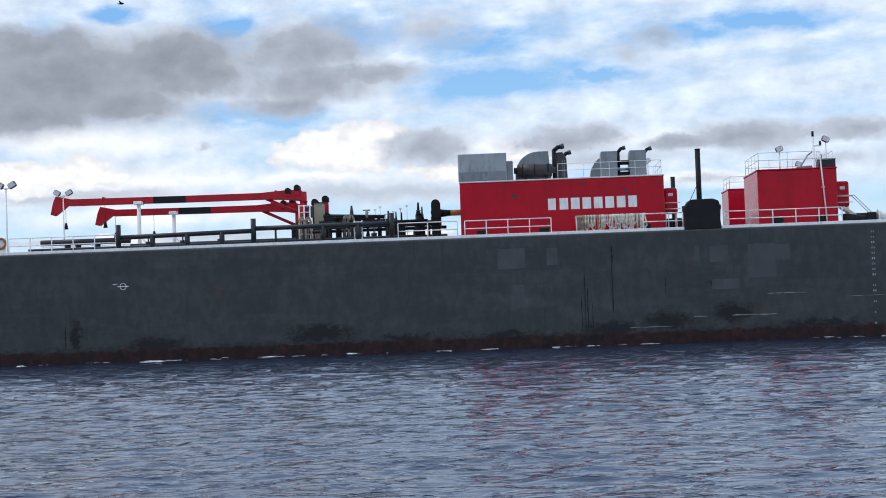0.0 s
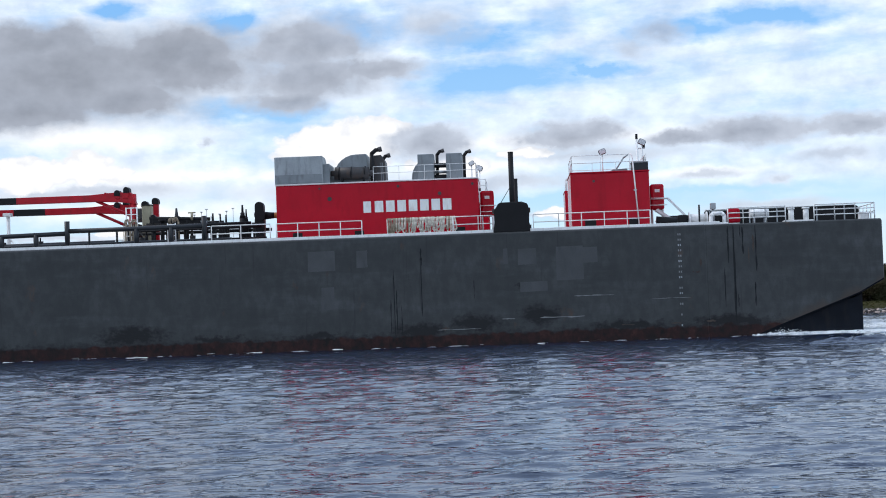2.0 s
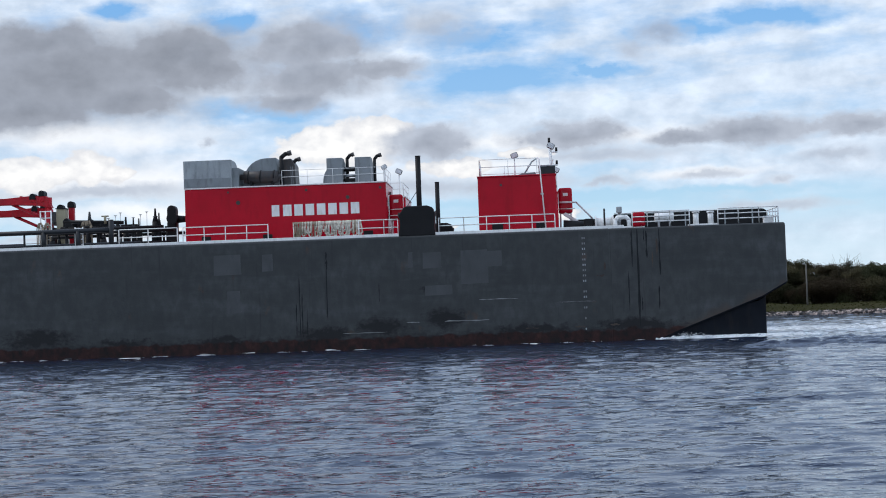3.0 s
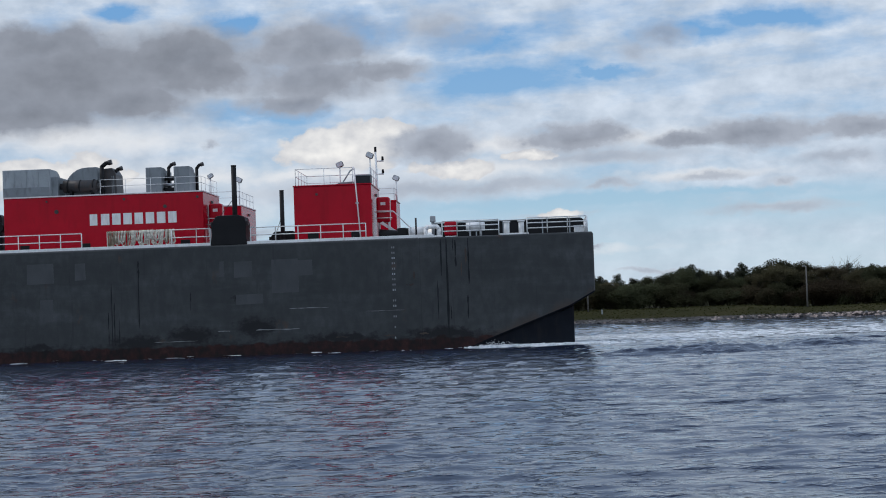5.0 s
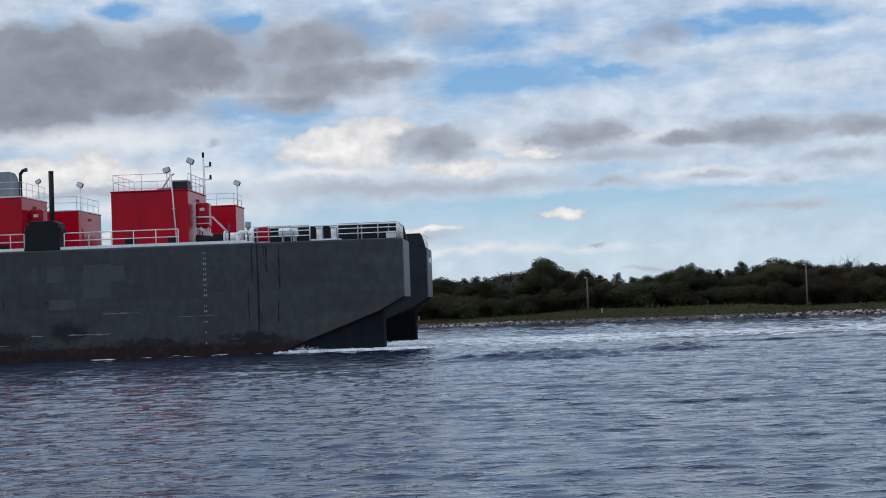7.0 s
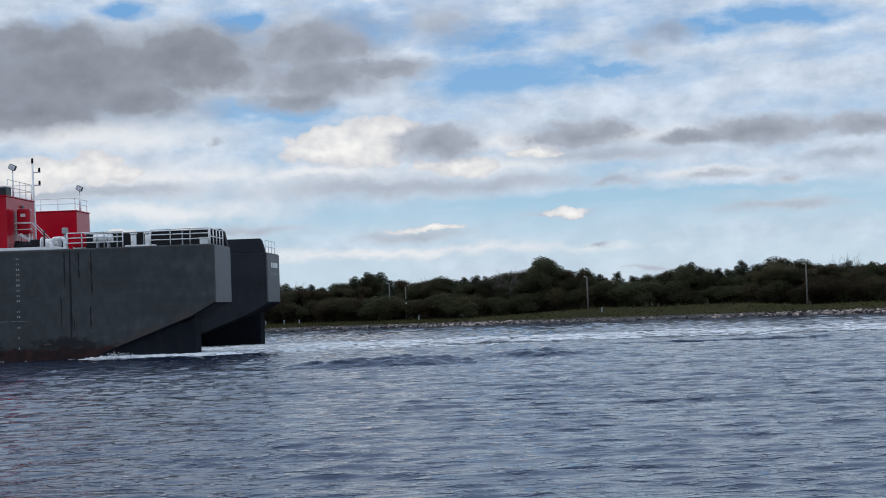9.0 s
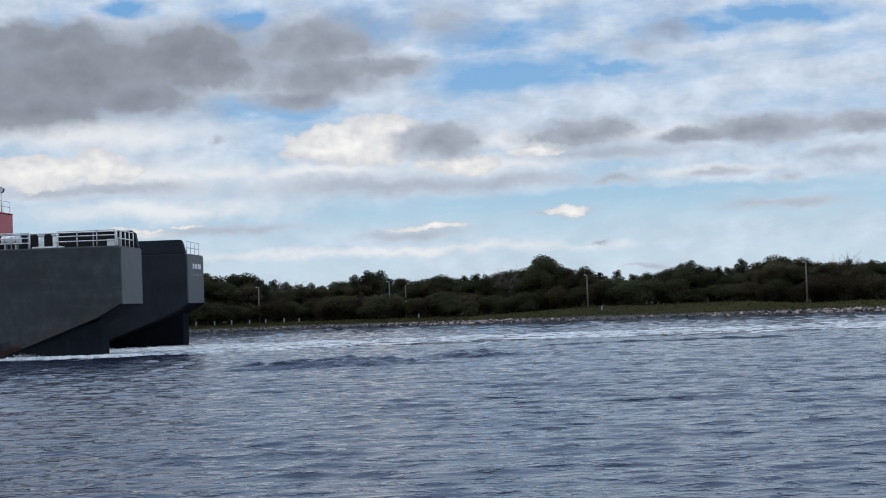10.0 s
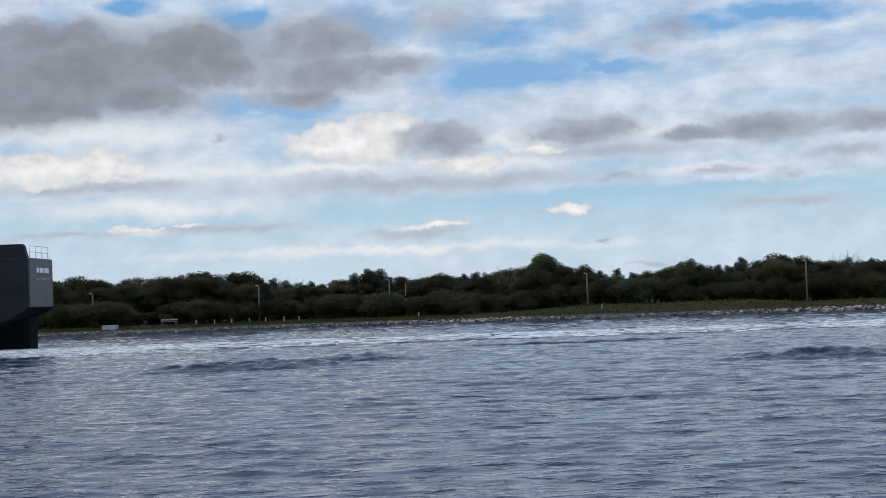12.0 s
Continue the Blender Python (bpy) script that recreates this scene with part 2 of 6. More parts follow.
FENDER_SMEARS = [(-59.8, 1.7, 0.5, 1.2), (-54.7, 1.0, 2.8, 0.75), (-44.0, 1.35, 3.0, 0.9), (-38.6, 0.95, 2.6, 0.4), (-32.5, 0.9, 2.2, 0.35),
                 (-25.6, 1.0, 2.2, 0.8), (-22.0, 1.4, 2.0, 0.7), (-18.0, 1.8, 1.7, 0.85), (-18.9, 3.7, 0.7, 0.3), (-12.5, 0.95, 3.0, 0.4), (-6.0, 1.0, 3.2, 0.55)]
HULL_DARK, HULL_LIGHT = (0.040, 0.0435, 0.0435), (0.067, 0.071, 0.071)
M_HULL = hull_material()
M_PLATE = paint("grey_transom_paint", (0.072, 0.075, 0.080), 0.5, vary=0.15, dirt=(0.06, 0.055, 0.05), dirt_amount=0.4)
M_PATCH = paint("newer_grey_paint", (0.060, 0.064, 0.066), 0.5, vary=0.2, scale=0.8, bump=0.02, dirt=(0.045, 0.049, 0.053), dirt_amount=0.9, spec=0.35)
# black bottom paint with the shade under the raked stern mixed in
M_BOTTOM = paint("shade_darkened_bottom_paint", (0.012, 0.014, 0.018), 0.95, vary=0.25, scale=0.6, bump=0.02, dirt=(0.022, 0.02, 0.02), dirt_amount=0.6, spec=0.04)
# hull grey darkened so the colour carries the notch's shade
M_NOTCH = paint("shade_darkened_notch_paint", (0.021, 0.023, 0.028), 0.6, vary=0.25, scale=0.6, bump=0.02, dirt=(0.03, 0.031, 0.034), dirt_amount=0.6, spec=0.12)
M_STREAK = paint("black_run_marks", (0.023, 0.024, 0.025), 0.8, vary=0.3, bump=0.01, spec=0.1)
M_RUST = paint("rust_bleed", (0.062, 0.048, 0.040), 0.7, vary=0.35, scale=1.5, bump=0.01, dirt=(0.046, 0.049, 0.053), dirt_amount=1.0, spec=0.2)
M_SCRAPE = paint("scraped_pale_paint", (0.20, 0.21, 0.21), 0.6, vary=0.25, bump=0.01)
M_RED = paint("red_house_paint", (0.42, 0.004, 0.017), 0.22, vary=0.12, scale=0.7, bump=0.015, dirt=(0.27, 0.003, 0.012), dirt_amount=0.5, spec=0.14)
M_CRANE = paint("red_crane_paint", (0.40, 0.008, 0.018), 0.4, vary=0.15, scale=1.5, bump=0.02, dirt=(0.14, 0.02, 0.02), dirt_amount=0.45, spec=0.25)
M_WHITE = paint("white_rail_paint", (0.78, 0.78, 0.76), 0.5, vary=0.1, bump=0.01, dirt=(0.42, 0.36, 0.30), dirt_amount=0.4)
M_PINK = paint("faded_white_trim", (0.72, 0.66, 0.65), 0.55, vary=0.12, bump=0.01, dirt=(0.4, 0.22, 0.2), dirt_amount=0.35)
M_GREY = paint("grey_duct_paint", (0.20, 0.22, 0.23), 0.5, vary=0.15, scale=1.0, bump=0.02, dirt=(0.09, 0.095, 0.1), dirt_amount=0.6)
M_LGREY = paint("weathered_light_grey", (0.31, 0.335, 0.345), 0.5, vary=0.2, scale=0.9, bump=0.02, dirt=(0.17, 0.18, 0.185), dirt_amount=0.7)
M_BLACK = paint("sooty_black", (0.007, 0.007, 0.008), 0.6, vary=0.3, bump=0.02, spec=0.25)
M_SOOT = paint("sooted_metal", (0.045, 0.042, 0.042), 0.5, 0.3, vary=0.3, bump=0.02, dirt=(0.09, 0.05, 0.03), dirt_amount=0.5)
M_DARKPIPE = paint("dark_grey_pipe", (0.014, 0.016, 0.019), 0.45, vary=0.2, bump=0.01, spec=0.35)
M_DECK = paint("deck_paint", (0.36, 0.34, 0.33), 0.7, vary=0.2, bump=0.02, dirt=(0.2, 0.11, 0.07), dirt_amount=0.4)
M_ORANGE = paint("rusty_orange", (0.34, 0.13, 0.035), 0.7, vary=0.3, scale=3, bump=0.02)
M_KHAKI = paint("khaki_paint", (0.30, 0.27, 0.18), 0.6, vary=0.2, bump=0.02, dirt=(0.15, 0.1, 0.06))
M_ROPE = paint("pale_hemp_rope", (0.56, 0.52, 0.44), 0.9, vary=0.35, scale=6, fine=60, bump=0.02)
M_ROPE2 = paint("brown_hemp_rope", (0.26, 0.21, 0.15), 0.9, vary=0.35, scale=6, fine=60, bump=0.02)
M_STEEL = paint("galvanised_steel", (0.42, 0.43, 0.44), 0.4, 0.7, vary=0.12, scale=5, bump=0.01)
M_LAMP = paint("lamp_housing", (0.10, 0.10, 0.10), 0.5, vary=0.2, scale=6, bump=0.01)
M_LENS = paint("lamp_glass", (0.55, 0.56, 0.57), 0.12, vary=0.1, scale=6, bump=0.0)
M_WOOD = paint("grey_pole_wood", (0.13, 0.12, 0.105), 0.85, vary=0.25, scale=3, stretch=(3, 3, 0.4), bump=0.03)
M_BARK = paint("bark", (0.06, 0.05, 0.04), 0.9, vary=0.35, scale=4, stretch=(2, 2, 0.5), bump=0.05)
M_TWIG = paint("bare_twig", (0.13, 0.11, 0.09), 0.9, vary=0.3, scale=4, bump=0.02)
M_LEAF = island_paint("dark_oak_leaves", (0.060, 0.064, 0.034), (0.082, 0.085, 0.046), 0.9, 0.55)
M_PINE = island_paint("pine_needles", (0.048, 0.057, 0.036), (0.064, 0.073, 0.046), 0.9, 0.55)
M_AUTUMN = island_paint("browning_leaves", (0.072, 0.064, 0.037), (0.098, 0.082, 0.046), 0.9, 0.55)
M_STONE = island_paint("riprap_granite", (0.06, 0.054, 0.048), (0.68, 0.59, 0.47), stops=(0.3, 0.75))
M_STONE_GREY = island_paint("dark_wet_granite", (0.035, 0.034, 0.032), (0.17, 0.16, 0.15))
M_GRASSBLADE = island_paint("bank_grass_blades", (0.038, 0.041, 0.013), (0.050, 0.048, 0.018), 0.9, 0.4)


def water_material():
    m = bpy.data.materials.new("canal_water")
    m.use_nodes = True
    n, l = nodes_of(m)
    b = n["Principled BSDF"]
    co = n.new("ShaderNodeTexCoord").outputs["Object"]
    tone = noise_node(n, l, co, 0.05, 4, (0.5, 1, 1))
    l.new(ramp_node(n, l, tone, [(0.35, (0.007, 0.013, 0.032)), (0.7, (0.012, 0.021, 0.048))]), b.inputs["Base Color"])
    b.inputs["Roughness"].default_value = 0.035
    b.inputs["IOR"].default_value = 1.333
    r1 = noise_node(n, l, co, 2.7, 3, (0.55, 0.9, 1), rough=0.55)
    r2 = noise_node(n, l, co, 9.0, 2, (0.6, 1, 1), (4, 2, 0), 0.55)
    r1 = math_node(n, l, "MAXIMUM", math_node(n, l, "SUBTRACT", r1, 0.5), 0.0)
    h = math_node(n, l, "MULTIPLY_ADD", r2, 0.05, r1)
    bp = n.new("ShaderNodeBump")
    bp.inputs["Strength"].default_value, bp.inputs["Distance"].default_value = 1.0, WATER_BUMP
    l.new(h, bp.inputs["Height"])
    l.new(bp.outputs[0], b.inputs["Normal"])
    return m


M_WATER = water_material()


def foam_material():
    m = bpy.data.materials.new("white_foam")
    m.use_nodes = True
    n, l = nodes_of(m)
    b = n["Principled BSDF"]
    co = n.new("ShaderNodeTexCoord").outputs["Object"]
    k = noise_node(n, l, co, 3.6, 7, (0.6, 1, 1), rough=0.72)
    l.new(ramp_node(n, l, k, [(0.33, (0.34, 0.38, 0.41)), (0.46, (0.72, 0.75, 0.76)), (0.56, (0.92, 0.93, 0.92))]), b.inputs["Base Color"])
    b.inputs["Roughness"].default_value = 0.7
    return m


M_FOAM = foam_material()


def film_material(most, scale=2.2):
    """Thin broken foam: white bubbles with water showing between them."""
    m = foam_material()
    m.name = "foam_film"
    n, l = nodes_of(m)
    co = n.new("ShaderNodeTexCoord").outputs["Object"]
    k = noise_node(n, l, co, scale, 7, (0.45, 1, 1), (3, 1, 0), 0.7)
    l.new(ramp_node(n, l, k, [(0.38, (0, 0, 0)), (0.54, (most,) * 3)]), n["Principled BSDF"].inputs["Alpha"])
    return m


M_FILM = film_material(0.85)
M_WASH = film_material(0.6, 4.5)


def ground_material():
    m = bpy.data.materials.new("bank_soil_and_grass")
    m.use_nodes = True
    n, l = nodes_of(m)
    b = n["Principled BSDF"]
    co = n.new("ShaderNodeTexCoord").outputs["Object"]
    sep = n.new("ShaderNodeSeparateXYZ")
    l.new(co, sep.inputs[0])
    g = noise_node(n, l, co, 0.25, 7, (0.5, 1, 1), rough=0.6)
    grass = ramp_node(n, l, g, [(0.3, (0.026, 0.027, 0.011)), (0.55, (0.041, 0.038, 0.016)), (0.75, (0.058, 0.049, 0.023))])
    s = noise_node(n, l, co, 2.5, 6, rough=0.6)
    soil = ramp_node(n, l, s, [(0.3, (0.035, 0.032, 0.028)), (0.7, (0.11, 0.10, 0.09))])
    f = math_node(n, l, "MULTIPLY_ADD", math_node(n, l, "ADD", sep.outputs[2], math_node(n, l, "MULTIPLY", g, 0.5)), 3.0, -1.7)
    f = ramp_node(n, l, f, [(0.3, (0, 0, 0)), (0.7, (1, 1, 1))])
    l.new(mix_node(n, l, f, soil, grass), b.inputs["Base Color"])
    b.inputs["Roughness"].default_value = 0.95
    b.inputs["Specular IOR Level"].default_value = 0.03
    bp = n.new("ShaderNodeBump")
    bp.inputs["Strength"].default_value, bp.inputs["Distance"].default_value = 0.7, 0.15
    l.new(s, bp.inputs["Height"])
    l.new(bp.outputs[0], b.inputs["Normal"])
    return m


M_GROUND = ground_material()



def sky_material():
    """Broken cloud over a pale blue sky; the map runs in degrees of bearing and height."""
    m = bpy.data.materials.new("cloudy_sky")
    m.use_nodes = True
    n, l = nodes_of(m)
    n.remove(n["Principled BSDF"])
    uv = n.new("ShaderNodeUVMap")
    uv.uv_map = "bearing"
    sep = n.new("ShaderNodeSeparateXYZ")
    l.new(uv.outputs[0], sep.inputs[0])
    el = sep.outputs[1]
    # uneven outlines: the bearings are pushed about by two sizes of noise
    def push(scale, amount, shift):
        k = n.new("ShaderNodeTexNoise")
        k.inputs["Scale"].default_value, k.inputs["Detail"].default_value = scale, 6
        k.inputs["Roughness"].default_value = 0.6
        mp = n.new("ShaderNodeMapping")
        mp.inputs["Scale"].default_value, mp.inputs["Location"].default_value = (0.7, 1, 1), shift
        l.new(uv.outputs[0], mp.inputs[0])
        l.new(mp.outputs[0], k.inputs[0])
        s = n.new("ShaderNodeVectorMath")
        s.operation = "SUBTRACT"
        s.inputs[1].default_value = (0.5, 0.5, 0.5)
        l.new(k.outputs["Color"], s.inputs[0])
        t = n.new("ShaderNodeVectorMath")
        t.operation = "MULTIPLY"
        t.inputs[1].default_value = amount
        l.new(s.outputs[0], t.inputs[0])
        return t.outputs[0]

    def plus(a, b):
        s = n.new("ShaderNodeVectorMath")
        s.operation = "ADD"
        l.new(a, s.inputs[0])
        l.new(b, s.inputs[1])
        return s.outputs[0]

    p = plus(plus(uv.outputs[0], push(0.7, (2.2, 0.9, 0), (3, 1, 0))), push(2.4, (0.42, 0.26, 0), (0, 5, 0)))

    def field(spots):
        best = None
        for a, e, ra, re in spots:
            d = n.new("ShaderNodeVectorMath")
            d.operation = "SUBTRACT"
            d.inputs[1].default_value = (a, e, 0)
            l.new(p, d.inputs[0])
            q = n.new("ShaderNodeVectorMath")
            q.operation = "MULTIPLY"
            q.inputs[1].default_value = (1 / ra, 1 / re, 0)
            l.new(d.outputs[0], q.inputs[0])
            r = n.new("ShaderNodeVectorMath")
            r.operation = "LENGTH"
            l.new(q.outputs[0], r.inputs[0])
            v = math_node(n, l, "SUBTRACT", 1.25, r.outputs["Value"])
            best = v if best is None else math_node(n, l, "MAXIMUM", best, v)
        return best

    billow = noise_node(n, l, uv.outputs[0], 1.0, 8, (0.75, 1.1, 1), (7, 3, 0), 0.55)
    wisp = noise_node(n, l, uv.outputs[0], 0.55, 9, (0.35, 1.1, 1), (1, 9, 0), 0.6)
    fine = noise_node(n, l, uv.outputs[0], 1.7, 4, (0.8, 1, 1), (2, 2, 0), 0.5)
    puff = noise_node(n, l, uv.outputs[0], 1.9, 4, (0.85, 1.1, 1), (5, 8, 0), 0.5)
    broad = noise_node(n, l, uv.outputs[0], 0.55, 4, (0.6, 1.1, 1), (12, 4, 0), 0.5)
    colour = ramp_node(n, l, math_node(n, l, "MULTIPLY", el, 0.09), SKY_BLUES)
    # high thin veil with blue gaps
    veil = math_node(n, l, "MULTIPLY_ADD", wisp, 2.2, -0.42)
    gaps = math_node(n, l, "MAXIMUM", field(SKY_GAPS), 0.0)
    veil = math_node(n, l, "SUBTRACT", veil, math_node(n, l, "MULTIPLY", gaps, 0.76))
    thin = ramp_node(n, l, math_node(n, l, "MULTIPLY", el, 0.1), [(0.0, (0.55,) * 3), (0.22, (0.55,) * 3), (0.31, (0.2,) * 3), (0.40, (0.95,) * 3), (0.55, (1, 1, 1))])
    veil = math_node(n, l, "MULTIPLY", veil, thin)
    colour = mix_node(n, l, ramp_node(n, l, veil, [(0.05, (0, 0, 0)), (0.75, (0.94,) * 3)]), colour,
                      ramp_node(n, l, billow, [(0.34, VEIL_SHADE), (0.66, VEIL_WHITE)]))

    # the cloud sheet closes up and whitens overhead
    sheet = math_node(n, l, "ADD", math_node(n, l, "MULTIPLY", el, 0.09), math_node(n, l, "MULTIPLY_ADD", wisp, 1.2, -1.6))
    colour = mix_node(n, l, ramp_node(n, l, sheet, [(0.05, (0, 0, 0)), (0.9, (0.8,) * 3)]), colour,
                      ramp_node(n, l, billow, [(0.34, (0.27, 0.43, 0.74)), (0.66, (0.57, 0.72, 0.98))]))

    def layer(colour, spots, soft, k, dark, light, most, mottle=0.7, crisp=0.0):
        f = math_node(n, l, "ADD", field(spots), math_node(n, l, "MULTIPLY_ADD", billow, k, -0.5 * k))
        f = math_node(n, l, "ADD", f, math_node(n, l, "MULTIPLY_ADD", fine, 0.5 * k, -0.25 * k))
        if crisp:
            f = math_node(n, l, "ADD", f, math_node(n, l, "MULTIPLY_ADD", puff, crisp, -0.5 * crisp))
        mask = ramp_node(n, l, f, [(0.08, (0, 0, 0)), (0.08 + soft, (most,) * 3)])
        depth = math_node(n, l, "ADD", math_node(n, l, "MULTIPLY", f, 0.40), math_node(n, l, "MULTIPLY_ADD", fine, 0.35, -0.15))
        depth = math_node(n, l, "ADD", depth, math_node(n, l, "MULTIPLY_ADD", broad, mottle, -0.48 * mottle))
        if crisp:
            depth = math_node(n, l, "ADD", depth, math_node(n, l, "MULTIPLY_ADD", puff, 0.6, -0.3))
        return mix_node(n, l, mask, colour, ramp_node(n, l, depth, [(0.1, light), (0.65, dark)]))

    colour = layer(colour, CLOUDS_CREAM, 0.9, 0.7, (0.86, 0.87, 0.89), (0.70, 0.74, 0.80), 0.85)
    colour = layer(colour, CLOUDS_FLAT, 0.8, 0.6, (0.38, 0.43, 0.52), (0.54, 0.59, 0.67), 0.85)
    colour = layer(colour, CLOUDS_WHITE, 0.2, 0.6, (0.95, 0.94, 0.92), (0.66, 0.67, 0.70), 0.98, 0.3, 0.7)
    colour = layer(colour, CLOUDS_FAINT, 0.9, 1.0, (0.33, 0.37, 0.45), (0.48, 0.54, 0.64), 0.75, 0.5)
    colour = layer(colour, CLOUDS_MID, 0.5, 0.8, (0.25, 0.28, 0.345), (0.44, 0.485, 0.57), 0.95, 0.6)
    colour = layer(colour, CLOUDS_DUSK, 0.6, 0.6, (0.24, 0.265, 0.32), (0.41, 0.45, 0.53), 0.95, 0.5)
    colour = layer(colour, CLOUDS_DARK, 0.6, 0.45, (0.205, 0.225, 0.27), (0.34, 0.372, 0.44), 0.97, 0.45)
    em = n.new("ShaderNodeEmission")
    em.inputs["Strength"].default_value = SKY_GLOW
    l.new(colour, em.inputs[0])
    l.new(em.outputs[0], n["Material Output"].inputs[0])
    m.cycles.emission_sampling = "NONE"
    return m


# ---- distance: the sky that the clouds drift across ----
def sky_backdrop():
    R, bearings, heights = 3500.0, np.linspace(-70, 70, 57), np.linspace(-1.5, 48, 34)
    me = bpy.data.meshes.new("sky")
    verts = [(R * math.sin(radians(a)) * math.cos(radians(e)), R * math.cos(radians(a)) * math.cos(radians(e)),
              EYE[2] + R * math.sin(radians(e))) for e in heights for a in bearings]
    w = len(bearings)
    faces = [(j * w + i, j * w + i + 1, (j + 1) * w + i + 1, (j + 1) * w + i) for j in range(len(heights) - 1) for i in range(w - 1)]
    me.from_pydata(verts, [], faces)
    uv = me.uv_layers.new(name="bearing")
    for loop in me.loops:
        j, i = divmod(loop.vertex_index, w)
        uv.data[loop.index].uv = (bearings[i], heights[j])
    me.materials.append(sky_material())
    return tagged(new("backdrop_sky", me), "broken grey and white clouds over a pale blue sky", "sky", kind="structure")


BACKDROP = sky_backdrop()


# ---- canal: water, bed and banks ----
def shore_y(x):
    """The far water's edge."""
    return 206.0 - 0.25 * max(-400.0, min(400.0, x)) + 8.0 * math.exp(-((x + 16) / 15) ** 2) - 4.0 * math.exp(-((x - 56) / 14) ** 2)


def smooth(a, b, v):
    t = min(1.0, max(0.0, (v - a) / (b - a)))
    return t * t * (3 - 2 * t)


def ground_height(x, y):
    d = y - shore_y(x)
    if y < 60:
        return -4 + 5.2 * smooth(14, 4, y) if y > 4 else 1.2
    z = -4 + 4.0 * smooth(-16, 0, d) + 0.48 * smooth(-0.2, 1.8, d)
    z += 0.5 * smooth(2, 9, d) + smooth(5, 20, x) * 0.55 * smooth(3, 10, d) * (1 - smooth(36, 44, x) * 0.7)
    z += 0.12 * noise.noise((x * 0.21, y * 0.3, 0)) * smooth(0, 4, d)
    return z


def make_ground():
    xs = sorted(set([-3400, -1500, -700, -400, -250, -160, -120] + [x for x in np.arange(-90, 90.1, 1.5)] + [120, 160, 250, 400, 700, 1500, 3400]))
    offs = [-200, -120, -60, -30, -16, -10, -6, -3, -1.5, -0.5, 0, 0.5, 1, 1.5, 2, 2.6, 3.2, 4, 5, 6, 7, 8, 9, 10.5, 12, 14, 17, 20, 25, 32, 45, 80, 160, 400, 1000, 3000]
    rows = [[(x, -1500.0) for x in xs], [(x, 4.0) for x in xs], [(x, 14.0) for x in xs]]
    for o in offs:
        if o <= -120:
            continue
        rows.append([(x, shore_y(x) + o) for x in xs])
    verts = [(x, y, ground_height(x, y)) for r in rows for x, y in r]
    w = len(xs)
    faces = [(j * w + i, j * w + i + 1, (j + 1) * w + i + 1, (j + 1) * w + i) for j in range(len(rows) - 1) for i in range(w - 1)]
    me = bpy.data.meshes.new("ground")
    me.from_pydata(verts, [], faces)
    me.polygons.foreach_set("use_smooth", [True] * len(me.polygons))
    me.materials.append(M_GROUND)
    return tagged(new("ground", me), "canal bank of soil and rough autumn grass", "ground", kind="structure")


make_ground()


def wave_field(X, Y):
    """Wind chop: many small wave trains, mostly running along the canal."""
    rng = np.random.default_rng(4)
    Z = np.zeros_like(X)
    for k in range(60):
        lam = 0.28 * (1.5 / 0.28) ** rng.random()
        ang = rng.normal(1.5, 0.38)
        amp = WAVE_HEIGHT * lam ** 0.9 * (0.5 + rng.random())
        if k % 6 == 0:
            lam, amp = 1.6 + 2.2 * rng.random(), 0.014 * (0.5 + rng.random())
        ph = rng.random() * 6.28
        kk = 2 * math.pi / lam
        # trains come in groups
        env = 0.6 + 0.4 * np.sin(X * 0.11 * rng.random() + Y * 0.09 * rng.random() + rng.random() * 6.28)
        s = np.sin(kk * (X * math.cos(ang) + Y * math.sin(ang)) + ph)
        Z += amp * env * (s + 0.25 * s * s)
    return Z


def make_water():
    rows, cols = 820, 460
    ys = 15.0 * (232.0 / 15.0) ** (np.arange(rows) / (rows - 1))
    s = np.linspace(-1, 1, cols)
    Y = np.repeat(ys[:, None], cols, 1)
    X = (Y * 0.33 + 12) * s[None, :]
    Z = wave_field(X, Y)
    calm = np.clip(np.minimum(1 - abs(s) ** 12, 1)[None, :], 0, 1) * np.clip((Y - 15) / 3, 0, 1)
    Z = Z * calm
    co = np.stack([X, Y, Z], -1).reshape(-1, 3)
    i = np.arange(rows * cols).reshape(rows, cols)
    f = np.stack([i[:-1, :-1], i[:-1, 1:], i[1:, 1:], i[1:, :-1]], -1).reshape(-1, 4)
    verts, faces = co.tolist(), f.tolist()
    # flat water to either side and behind
    far = 3200.0
    b = len(verts)
    left, right = [r * cols for r in range(rows)], [r * cols + cols - 1 for r in range(rows)]
    verts += [(-far, 15, 0), (-far, 232, 0), (far, 15, 0), (far, 232, 0), (-far, 2, 0), (far, 2, 0)]
    faces += [tuple([b, *left, b + 1][::-1]), tuple([b + 2, *right, b + 3]), tuple([b, b + 4, b + 5, b + 2, *list(range(cols))[::-1]])]
    me = bpy.data.meshes.new("water")
    me.from_pydata(verts, [], faces)
    me.polygons.foreach_set("use_smooth", [True] * len(me.polygons))
    me.materials.append(M_WATER)
    return tagged(new("water", me), "choppy dark blue-grey canal water", "water", kind="structure")


WATER = make_water()



# ---- the barge: helpers. Its own space: x aft, y across to the far side, z up from the water ----
AFLOAT = []


def root(name, base, label, category, group=""):
    """A thing that rides on the barge; base is where it stands in the barge's space."""
    ob = tagged(new(name), label, category, group)
    ob.empty_display_size = 0.2
    ob.location = base
    AFLOAT.append((ob, Vector(base)))
    return ob


